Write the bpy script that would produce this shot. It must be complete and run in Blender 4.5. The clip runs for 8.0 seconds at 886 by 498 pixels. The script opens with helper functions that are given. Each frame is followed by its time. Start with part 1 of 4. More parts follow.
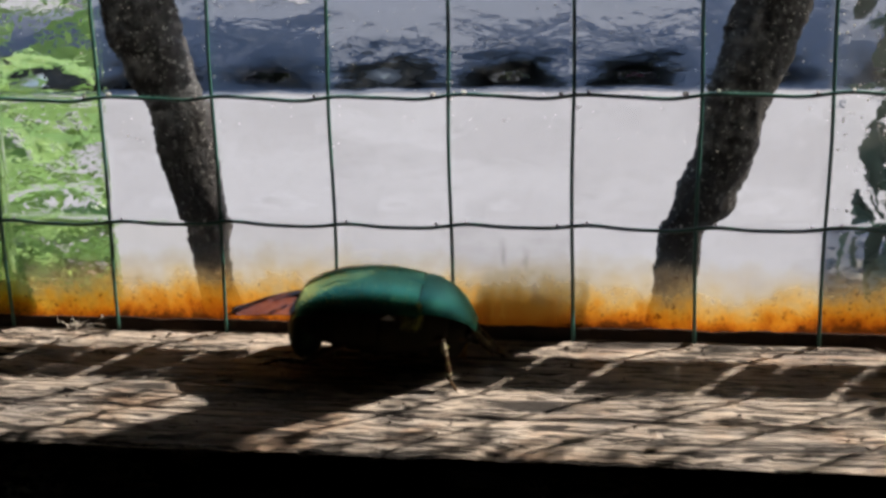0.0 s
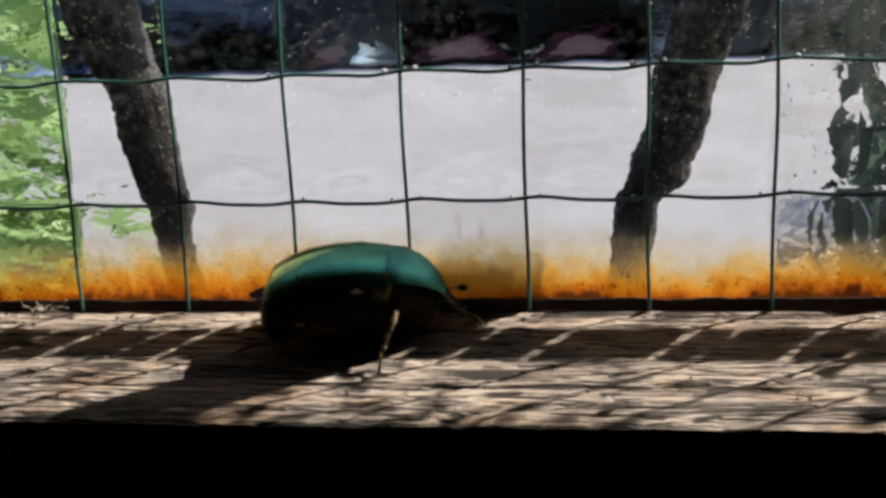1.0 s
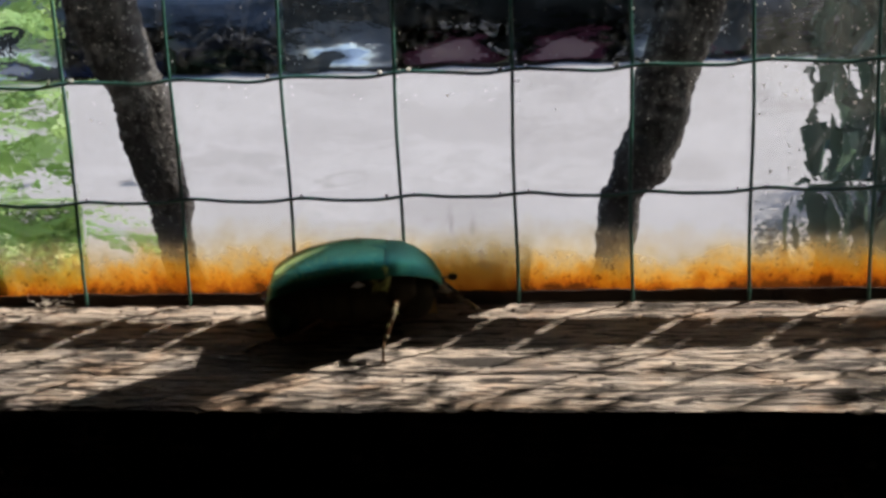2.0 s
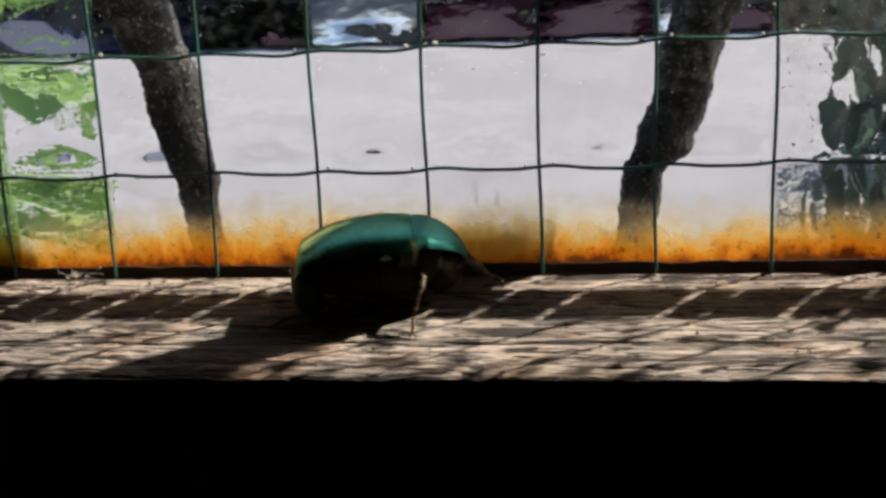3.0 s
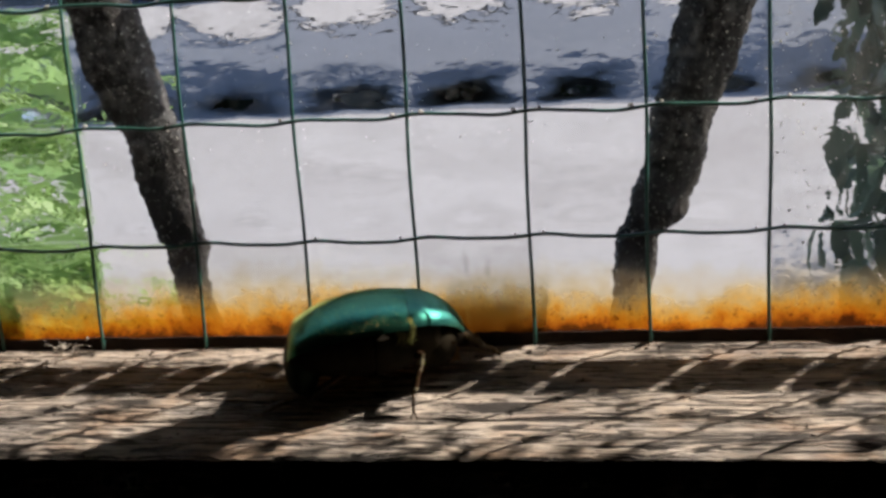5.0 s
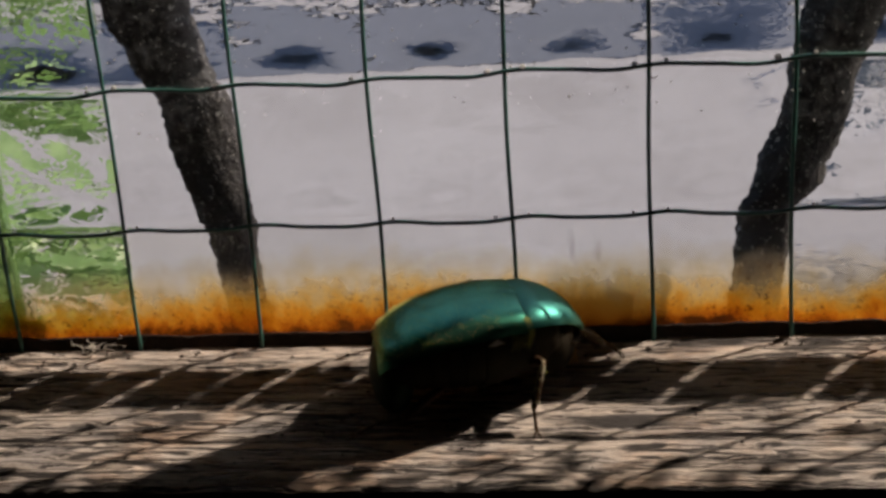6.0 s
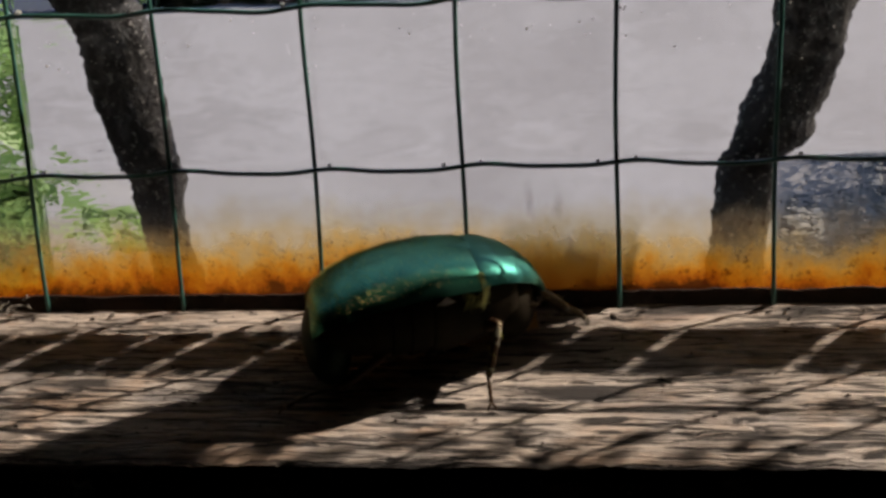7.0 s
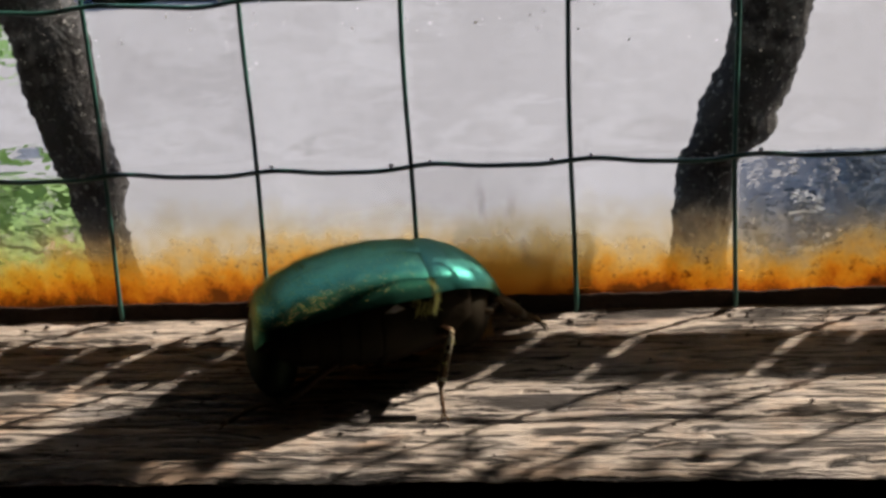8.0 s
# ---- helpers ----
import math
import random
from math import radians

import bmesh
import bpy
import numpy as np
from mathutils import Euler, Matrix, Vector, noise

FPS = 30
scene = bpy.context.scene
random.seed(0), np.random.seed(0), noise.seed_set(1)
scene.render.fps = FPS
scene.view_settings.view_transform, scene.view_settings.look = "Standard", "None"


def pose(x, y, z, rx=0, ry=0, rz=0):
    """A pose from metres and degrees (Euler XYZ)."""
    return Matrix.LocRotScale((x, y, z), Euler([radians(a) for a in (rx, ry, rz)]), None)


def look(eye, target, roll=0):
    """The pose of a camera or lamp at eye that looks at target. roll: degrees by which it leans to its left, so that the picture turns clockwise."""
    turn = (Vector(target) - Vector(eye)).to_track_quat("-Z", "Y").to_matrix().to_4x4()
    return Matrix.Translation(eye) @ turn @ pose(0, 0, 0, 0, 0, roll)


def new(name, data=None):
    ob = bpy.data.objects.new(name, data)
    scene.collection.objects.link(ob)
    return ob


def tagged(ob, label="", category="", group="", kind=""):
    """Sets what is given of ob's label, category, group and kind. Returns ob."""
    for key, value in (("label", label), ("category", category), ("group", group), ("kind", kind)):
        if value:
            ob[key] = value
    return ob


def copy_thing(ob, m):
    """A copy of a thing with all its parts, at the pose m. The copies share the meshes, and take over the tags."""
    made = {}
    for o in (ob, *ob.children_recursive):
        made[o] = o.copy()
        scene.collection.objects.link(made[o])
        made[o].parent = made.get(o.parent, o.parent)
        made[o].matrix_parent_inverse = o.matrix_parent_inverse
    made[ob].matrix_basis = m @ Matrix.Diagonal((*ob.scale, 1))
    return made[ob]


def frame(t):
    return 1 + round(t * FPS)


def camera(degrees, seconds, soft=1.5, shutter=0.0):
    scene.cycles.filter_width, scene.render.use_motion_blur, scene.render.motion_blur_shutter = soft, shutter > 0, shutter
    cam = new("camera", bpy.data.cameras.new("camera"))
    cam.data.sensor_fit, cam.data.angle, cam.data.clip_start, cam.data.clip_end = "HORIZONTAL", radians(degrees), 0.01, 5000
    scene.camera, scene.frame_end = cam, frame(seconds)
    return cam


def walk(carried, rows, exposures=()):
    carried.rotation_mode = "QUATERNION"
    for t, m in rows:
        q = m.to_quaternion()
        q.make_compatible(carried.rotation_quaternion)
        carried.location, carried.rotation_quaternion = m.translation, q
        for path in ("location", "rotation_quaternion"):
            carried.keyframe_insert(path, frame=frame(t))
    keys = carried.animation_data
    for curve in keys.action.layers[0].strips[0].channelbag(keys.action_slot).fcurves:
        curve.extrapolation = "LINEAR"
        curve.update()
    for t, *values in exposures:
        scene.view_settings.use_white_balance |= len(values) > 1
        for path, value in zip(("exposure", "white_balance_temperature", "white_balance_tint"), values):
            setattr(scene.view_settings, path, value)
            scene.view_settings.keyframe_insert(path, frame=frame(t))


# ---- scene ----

MM = 0.001
SUN_TO = Vector((0.67, 0.30, 0.68)).normalized()  # towards the sun
SLOPE = 0.27
ROW0, PITCH_Z, PITCH_X = 12.32, 13.5, 12.66


def sill_z(y):
    """Height of the sill's top, in millimetres."""
    return SLOPE * (y + 0.5)


# ---- camera ----
cam = camera(42.8, 8.0, soft=3.2)
PATH = [
    (0.0, (16.21, -115.53, 37.13), 8.464, -13.209, -1.169),
    (0.2, (15.47, -116.91, 37.04), 8.110, -12.820, -1.268),
    (0.5, (18.43, -116.46, 34.39), 7.447, -12.638, -1.564),
    (0.8, (19.67, -116.66, 32.72), 7.672, -13.066, -2.028),
    (1.0, (21.01, -116.88, 34.15), 8.466, -12.983, -2.467),
    (1.5, (20.97, -119.34, 35.08), 8.164, -12.835, -2.816),
    (1.7, (20.18, -120.74, 34.74), 7.488, -12.837, -2.597),
    (2.8, (19.69, -124.92, 33.27), 7.058, -12.364, -2.335),
    (3.0, (18.31, -124.52, 33.15), 7.724, -13.458, -2.491),
    (3.2, (17.86, -123.53, 34.95), 7.860, -13.222, -3.247),
    (3.5, (19.26, -122.06, 38.57), 7.676, -13.741, -4.064),
    (3.7, (20.01, -118.64, 37.52), 7.782, -14.988, -4.159),
    (4.0, (21.21, -118.54, 37.18), 8.207, -13.142, -4.293),
    (5.3, (21.59, -122.81, 38.80), 9.437, -11.963, -2.439),
    (5.4, (19.46, -127.31, 40.64), 8.220, -10.968, -0.341),
    (5.5, (17.49, -130.78, 42.33), 8.239, -12.570, -1.933),
    (5.6, (16.81, -132.06, 44.83), 10.492, -14.211, -3.959),
    (5.7, (12.38, -119.57, 44.04), 9.790, -15.726, -4.548),
    (5.8, (8.54, -109.77, 42.32), 8.125, -15.475, -4.643),
    (6.0, (7.19, -102.16, 38.80), 7.776, -15.893, -3.957),
    (6.2, (5.63, -93.29, 36.87), 7.037, -17.030, -3.898),
    (6.5, (9.12, -88.27, 38.82), 6.796, -15.931, -2.706),
    (6.7, (11.34, -90.26, 37.08), 6.374, -16.118, -3.062),
    (7.0, (9.91, -92.09, 30.06), 7.390, -15.006, -2.855),
    (7.2, (10.54, -90.86, 28.21), 6.362, -15.642, -2.814),
    (7.5, (11.98, -89.17, 30.04), 6.433, -15.028, -2.860),
    (7.7, (9.95, -89.17, 29.48), 6.167, -14.826, -2.883),
    (8.0, (11.57, -88.16, 28.56), 6.108, -14.627, -3.196),
]


def camera_pose(eye, yaw, pitch, roll):
    yaw, pitch = radians(yaw), radians(pitch)
    e = Vector(eye) * MM
    ahead = Vector((-math.sin(yaw) * math.cos(pitch), math.cos(yaw) * math.cos(pitch), math.sin(pitch)))
    return look(e, e + ahead, roll)


walk(cam, [(t, camera_pose(e, a, b, c)) for t, e, a, b, c in PATH],
     exposures=[(0.0, 1.76, 7050, 14), (5.3, 1.76, 7050, 14), (6.0, 1.16, 7450, 19), (6.5, 1.0, 7400, 20), (7.0, 1.2, 7350, 18), (8.0, 1.63, 7200, 15)])

# ---- world and sun ----
world = bpy.data.worlds.new("sky")
scene.world = world
world.use_nodes = True
wn = world.node_tree.nodes
sky = wn.new("ShaderNodeTexSky")
sky.sky_type = "NISHITA"
sky.sun_disc = False
sky.sun_elevation = math.asin(SUN_TO.z)
sky.sun_rotation = math.atan2(SUN_TO.x, SUN_TO.y)
world.node_tree.links.new(sky.outputs[0], wn["Background"].inputs[0])
wn["Background"].inputs[1].default_value = 0.15
sun_data = bpy.data.lights.new("sun", "SUN")
sun_data.energy, sun_data.angle, sun_data.color = 2.85, radians(0.5), (1.0, 0.92, 0.82)
scene.cycles.caustics_refractive = False
sun = new("sun", sun_data)
sun.matrix_basis = look(SUN_TO * 5, (0, 0, 0))


# ---- materials ----
class Mat:
    """A small helper round one node material."""

    def __init__(self, name):
        self.m = bpy.data.materials.new(name)
        self.m.use_nodes = True
        self.t = self.m.node_tree
        self.t.nodes.clear()
        self.out = self.n("ShaderNodeOutputMaterial")
        self.co = self.n("ShaderNodeTexCoord").outputs["Object"]

    def n(self, kind, **values):
        node = self.t.nodes.new(kind)
        for key, value in values.items():
            node.inputs[key.replace("_", " ")].default_value = value
        return node

    def link(self, a, b):
        self.t.links.new(a, b)

    def stretched(self, sx, sy, sz, source=None):
        m = self.n("ShaderNodeMapping")
        m.inputs["Scale"].default_value = (sx, sy, sz)
        self.link(source or self.co, m.inputs["Vector"])
        return m.outputs[0]

    def noise(self, scale, detail=4.0, rough=0.55, co=None, distort=0.0):
        n = self.n("ShaderNodeTexNoise", Scale=scale, Detail=detail, Roughness=rough, Distortion=distort)
        self.link(co or self.co, n.inputs["Vector"])
        return n.outputs["Fac"]

    def ramp(self, fac, *stops):
        r = self.n("ShaderNodeValToRGB")
        e = r.color_ramp.elements
        while len(e) < len(stops):
            e.new(0.5)
        for el, (p, c) in zip(e, stops):
            el.position, el.color = p, (*c, 1.0) if len(c) == 3 else c
        self.link(fac, r.inputs[0])
        return r.outputs[0]

    def grey(self, fac, *stops):
        return self.ramp(fac, *[(p, (v, v, v)) for p, v in stops])

    def math(self, op, a, b=0.0, clamp=False):
        n = self.n("ShaderNodeMath")
        n.operation, n.use_clamp = op, clamp
        for k, v in ((0, a), (1, b)):
            if isinstance(v, (int, float)):
                n.inputs[k].default_value = v
            else:
                self.link(v, n.inputs[k])
        return n.outputs[0]

    def mix(self, fac, a, b, blend="MIX"):
        n = self.n("ShaderNodeMix")
        n.data_type, n.blend_type = "RGBA", blend
        for k, v in ((0, fac), (6, a), (7, b)):
            if isinstance(v, (int, float)):
                n.inputs[k].default_value = v
            elif isinstance(v, tuple):
                n.inputs[k].default_value = (*v, 1.0)
            else:
                self.link(v, n.inputs[k])
        return n.outputs[2]

    def bump(self, height, strength, distance):
        n = self.n("ShaderNodeBump", Strength=strength, Distance=distance)
        self.link(height, n.inputs["Height"])
        return n.outputs[0]

    def surface(self, shader):
        self.link(shader, self.out.inputs["Surface"])
        return self.m

    def principled(self, color, rough=0.7, metal=0.0, normal=None, **more):
        p = self.n("ShaderNodeBsdfPrincipled", Metallic=metal)
        for key, v in (("Base Color", color), ("Roughness", rough)):
            if isinstance(v, tuple):
                p.inputs[key].default_value = (*v, 1.0)
            elif isinstance(v, (int, float)):
                p.inputs[key].default_value = v
            else:
                self.link(v, p.inputs[key])
        for key, v in more.items():
            p.inputs[key.replace("_", " ")].default_value = v
        if normal:
            self.link(normal, p.inputs["Normal"])
        return self.surface(p.outputs[0])


def two_tone(name, a, b, scale, rough=0.8, metal=0.0, bump=0.3, dist=0.001, stretch=(1, 1, 1), **more):
    m = Mat(name)
    co = m.stretched(*stretch)
    big, fine = m.noise(scale, 5, 0.6, co), m.noise(scale * 7, 4, 0.6, co)
    col = m.mix(m.grey(big, (0.35, 0), (0.68, 1)), a, b)
    col = m.mix(m.math("MULTIPLY", fine, 0.35), col, tuple(v * 0.45 for v in a))
    return m.principled(col, rough, metal, m.bump(m.math("ADD", big, m.math("MULTIPLY", fine, 0.5)), bump, dist), **more)


def wood_material():
    """Old unpainted softwood: grey weathered skin, brown where it has worn, dark checks along the grain."""
    m = Mat("weathered_wood")
    g = m.stretched(0.045, 1.0, 1.0)
    grain = m.noise(1700, 8, 0.68, g, 0.5)
    fine = m.noise(6500, 5, 0.65, m.stretched(0.10, 1, 1))
    blotch = m.noise(170, 5, 0.65, m.stretched(0.5, 1, 1))
    col = m.ramp(grain, (0.26, (0.035, 0.028, 0.026)), (0.37, (0.28, 0.25, 0.225)), (0.48, (0.62, 0.545, 0.47)), (0.70, (0.80, 0.72, 0.635)))
    worn = m.ramp(fine, (0.3, (0.26, 0.14, 0.075)), (0.65, (0.60, 0.38, 0.23)))
    col = m.mix(m.grey(blotch, (0.50, 0), (0.64, 0.6)), col, worn)
    pale = m.grey(m.noise(420, 7, 0.75, m.stretched(0.25, 1, 1)), (0.54, 0), (0.68, 0.65))
    col = m.mix(pale, col, (0.66, 0.63, 0.60))
    grey = m.grey(m.noise(260, 6, 0.7, m.stretched(0.3, 1, 1)), (0.48, 0), (0.62, 0.6))
    col = m.mix(grey, col, (0.26, 0.265, 0.28))
    col = m.mix(m.grey(fine, (0.34, 0.45), (0.46, 0.0)), col, (0.05, 0.04, 0.036))
    fibre = m.noise(5200, 4, 0.6, m.stretched(0.05, 1, 0.3))
    col = m.mix(m.grey(fibre, (0.34, 0.35), (0.46, 0.0)), col, (0.07, 0.055, 0.048))
    # checks: long thin cracks along the grain
    shift = m.n("ShaderNodeVectorMath")
    shift.operation = "ADD"
    jag = m.n("ShaderNodeVectorMath")
    jag.operation = "SCALE"
    jag.inputs["Scale"].default_value = 0.0006
    wav = m.n("ShaderNodeTexNoise", Scale=420.0, Detail=5.0, Roughness=0.65)
    m.link(m.co, wav.inputs["Vector"]), m.link(wav.outputs["Color"], jag.inputs[0])
    m.link(m.co, shift.inputs[0]), m.link(jag.outputs[0], shift.inputs[1])
    gaps = None
    for scale, wide in ((330, 0.036), (640, 0.05), (1100, 0.06), (1900, 0.07)):
        v = m.n("ShaderNodeTexVoronoi", Scale=scale)
        v.feature = "DISTANCE_TO_EDGE"
        m.link(m.stretched(0.032, 1, 0.0, shift.outputs[0]), v.inputs["Vector"])
        line = m.grey(v.outputs["Distance"], (wide * 0.4, 1), (wide, 0))
        broken = m.grey(m.noise(scale * 0.45, 2, 0.5, m.stretched(0.35, 1, 1)), (0.45, 0), (0.52, 1.0))
        line = m.math("MULTIPLY", line, broken)
        gaps = line if gaps is None else m.math("MAXIMUM", gaps, line)
    col = m.mix(m.math("MULTIPLY", gaps, 0.95), col, (0.010, 0.008, 0.008))
    h = m.math("SUBTRACT", m.math("ADD", grain, m.math("MULTIPLY", fine, 0.6)), m.math("MULTIPLY", gaps, 0.8))
    return m.principled(col, m.grey(grain, (0.3, 0.9), (0.7, 0.62)), 0.0, m.bump(h, 0.9, 0.0007))


def glass_material():
    m = Mat("clear_plastic")
    g = m.n("ShaderNodeBsdfGlass", Roughness=0.0, IOR=1.5)
    g.inputs["Color"].default_value = (0.96, 0.975, 0.97, 1)
    n = m.noise(260, 3, 0.5, m.stretched(1, 1, 2.0))
    m.link(m.bump(n, 0.05, 0.0006), g.inputs["Normal"])
    return m.surface(g.outputs[0])


def grime_material():
    """Rusty algae and silt on the lower pane, thick at the foot and ragged above."""
    m = Mat("grimy_plastic")
    sep = m.n("ShaderNodeSeparateXYZ")
    m.link(m.co, sep.inputs[0])
    x, z = sep.outputs[0], sep.outputs[2]
    rag = m.noise(380, 6, 0.7, m.stretched(1.0, 1, 0.8))
    wide = m.noise(55, 3, 0.5)
    fine = m.noise(2600, 3, 0.6)
    lift = m.math("ADD", m.math("MULTIPLY", m.math("SUBTRACT", rag, 0.5), 0.0055), m.math("MULTIPLY", m.math("SUBTRACT", wide, 0.5), 0.006))
    level = m.math("MULTIPLY", m.math("ADD", z, lift), 1000.0)
    cover = m.grey(m.math("MULTIPLY", level, 0.1, True), (0.0, 0.985), (0.26, 0.95), (0.40, 0.74), (0.55, 0.44), (0.70, 0.22), (0.85, 0.08), (1.0, 0.0))
    # the dark lowest stops hold both silt and the shade along the foot
    low = m.ramp(m.math("MULTIPLY", level, 0.1, True), (0.0, (0.05, 0.016, 0.006)), (0.14, (0.07, 0.018, 0.005)), (0.21, (0.42, 0.10, 0.008)), (0.31, (0.70, 0.25, 0.016)), (0.42, (0.80, 0.42, 0.06)), (0.56, (0.82, 0.60, 0.26)), (0.75, (0.80, 0.68, 0.48)))
    patch = m.grey(m.noise(210, 5, 0.65), (0.40, 0.0), (0.66, 0.7))
    low = m.mix(patch, low, m.mix(0.5, low, (0.17, 0.05, 0.006)))
    specks = m.grey(m.noise(1500, 5, 0.7), (0.56, 0), (0.66, 0.85))
    col = m.mix(specks, low, (0.12, 0.024, 0.005))
    px = m.math("MULTIPLY", x, 1000.0)
    pz = m.math("MULTIPLY", z, 1000.0)
    # brown film, made denser where the vine's shadow falls so that it reads darker
    wide_in = m.math("MULTIPLY", m.math("SUBTRACT", 5.4, m.math("ABSOLUTE", m.math("SUBTRACT", px, 7.2))), 0.6, True)
    shadow_deposit = m.math("MULTIPLY", m.math("SUBTRACT", m.math("ADD", 3.2, m.math("MULTIPLY", rag, 6.0)), pz), 0.45, True)
    shadow_deposit = m.math("MULTIPLY", m.math("MULTIPLY", shadow_deposit, wide_in), 0.9)
    col = m.mix(shadow_deposit, col, (0.62, 0.20, 0.018))
    runs = m.grey(m.noise(620, 4, 0.6, m.stretched(1.0, 1, 0.28)), (0.54, 0), (0.64, 1))
    area = m.math("MULTIPLY", m.math("MULTIPLY", m.math("SUBTRACT", px, 3.0), 0.8, True), m.math("MULTIPLY", m.math("SUBTRACT", 12.5, px), 0.8, True))
    area = m.math("MULTIPLY", area, m.math("MULTIPLY", m.math("SUBTRACT", 11.5, pz), 0.4, True))
    streaks = m.math("MULTIPLY", m.math("MULTIPLY", runs, area), 0.75)
    col = m.mix(m.math("MULTIPLY", m.math("SUBTRACT", pz, 7.0), 0.4, True), col, (0.42, 0.45, 0.44))
    col = m.mix(streaks, col, (0.78, 0.36, 0.06))
    alpha = m.math("MAXIMUM", cover, m.math("MULTIPLY", streaks, 0.45))
    haze = m.grey(m.noise(900, 5, 0.7), (0.5, 0.0), (0.8, 0.12))
    milky = m.math("MULTIPLY", m.math("MULTIPLY", m.math("SUBTRACT", px, 37.0), 1.5, True), m.grey(m.noise(500, 6, 0.75, m.stretched(1, 1, 0.6)), (0.35, 0.02), (0.7, 0.2)))
    alpha = m.math("MAXIMUM", m.math("MAXIMUM", alpha, haze), milky)
    alpha = m.math("MAXIMUM", m.math("MULTIPLY", alpha, m.grey(fine, (0.25, 0.68), (0.55, 0.86))), m.math("MULTIPLY", shadow_deposit, 0.9))
    tr = m.n("ShaderNodeBsdfTranslucent")
    df = m.n("ShaderNodeBsdfDiffuse")
    m.link(col, tr.inputs[0]), m.link(col, df.inputs[0])
    both = m.n("ShaderNodeMixShader")
    both.inputs[0].default_value = 0.2
    m.link(tr.outputs[0], both.inputs[1]), m.link(df.outputs[0], both.inputs[2])
    clear = m.n("ShaderNodeBsdfGlass", Roughness=0.0, IOR=1.5)
    stain = m.ramp(m.math("MULTIPLY", level, 0.1, True), (0.10, (0.30, 0.07, 0.01)), (0.20, (0.75, 0.24, 0.02)), (0.32, (0.90, 0.44, 0.06)), (0.48, (0.94, 0.66, 0.25)), (0.66, (0.96, 0.86, 0.62)), (0.95, (0.96, 0.97, 0.96)))
    m.link(stain, clear.inputs["Color"])
    mixed = m.n("ShaderNodeMixShader")
    m.link(alpha, mixed.inputs[0]), m.link(clear.outputs[0], mixed.inputs[1]), m.link(both.outputs[0], mixed.inputs[2])
    return m.surface(mixed.outputs[0])


def bark_material():
    """Dark cracked bark with grey lichen and pale dust."""
    m = Mat("dark_bark")
    big, fine = m.noise(330, 5, 0.6, m.stretched(1, 1, 0.4)), m.noise(2300, 4, 0.6)
    col = m.mix(m.grey(big, (0.35, 0), (0.68, 1)), (0.008, 0.008, 0.009), (0.036, 0.035, 0.038))
    lichen = m.grey(m.noise(150, 6, 0.7), (0.54, 0), (0.60, 0.75))
    col = m.mix(lichen, col, (0.075, 0.08, 0.088))
    col = m.mix(m.grey(m.noise(1900, 3, 0.6), (0.60, 0), (0.66, 0.85)), col, (0.34, 0.34, 0.34))
    return m.principled(col, 0.92, 0.0, m.bump(m.math("ADD", big, m.math("MULTIPLY", fine, 0.5)), 1.0, 0.0009))


def leaf_material(name, a, b, gloss=0.45):
    m = Mat(name)
    geo = m.n("ShaderNodeNewGeometry").outputs["Random Per Island"]
    col = m.mix(geo, a, b)
    col = m.mix(m.math("MULTIPLY", m.noise(60, 3), 0.4), col, tuple(v * 0.5 for v in a))
    p = m.n("ShaderNodeBsdfPrincipled", Roughness=gloss)
    m.link(col, p.inputs["Base Color"])
    t = m.n("ShaderNodeBsdfTranslucent")
    m.link(col, t.inputs[0])
    s = m.n("ShaderNodeMixShader")
    s.inputs[0].default_value = 0.35
    m.link(p.outputs[0], s.inputs[1]), m.link(t.outputs[0], s.inputs[2])
    return m.surface(s.outputs[0])


def chitin(name, a, b, rough=0.28, metal=0.9, shine=0.5, sheen=0.0):
    """Metallic wing-case: fine punctures, slight change of hue."""
    m = Mat(name)
    big, pits = m.noise(330, 3, 0.5), m.noise(2600, 3, 0.6)
    col = m.mix(m.grey(big, (0.35, 0), (0.65, 1)), a, b)
    return m.principled(col, m.math("ADD", rough, m.math("MULTIPLY", pits, 0.10)), metal, m.bump(pits, 0.16, 0.00025), Specular_Tint=(1.0, 1.0, 0.55, 1.0), Specular_IOR_Level=shine, Sheen_Weight=sheen, Sheen_Roughness=0.35, Sheen_Tint=(0.75, 1.0, 0.45, 1.0))


def lit_through(name, color, rough):
    """Pale stuff that light passes through."""
    m = Mat(name)
    t, p = m.n("ShaderNodeBsdfTranslucent"), m.n("ShaderNodeBsdfPrincipled", Roughness=rough)
    col = m.mix(m.noise(900, 2), color, tuple(v * 0.8 for v in color))
    m.link(col, t.inputs[0]), m.link(col, p.inputs["Base Color"])
    x = m.n("ShaderNodeMixShader")
    x.inputs[0].default_value = 0.35
    m.link(t.outputs[0], x.inputs[1]), m.link(p.outputs[0], x.inputs[2])
    return m.surface(x.outputs[0])


def bead_material():
    """Milky drops."""
    m = Mat("pale_bead")
    g, t = m.n("ShaderNodeBsdfGlass", Roughness=0.05, IOR=1.12), m.n("ShaderNodeBsdfTranslucent")
    t.inputs[0].default_value = (0.95, 0.97, 0.96, 1)
    x = m.n("ShaderNodeMixShader")
    m.link(m.grey(m.noise(700, 2), (0.4, 0.35), (0.6, 0.6)), x.inputs[0])
    m.link(g.outputs[0], x.inputs[1]), m.link(t.outputs[0], x.inputs[2])
    return m.surface(x.outputs[0])


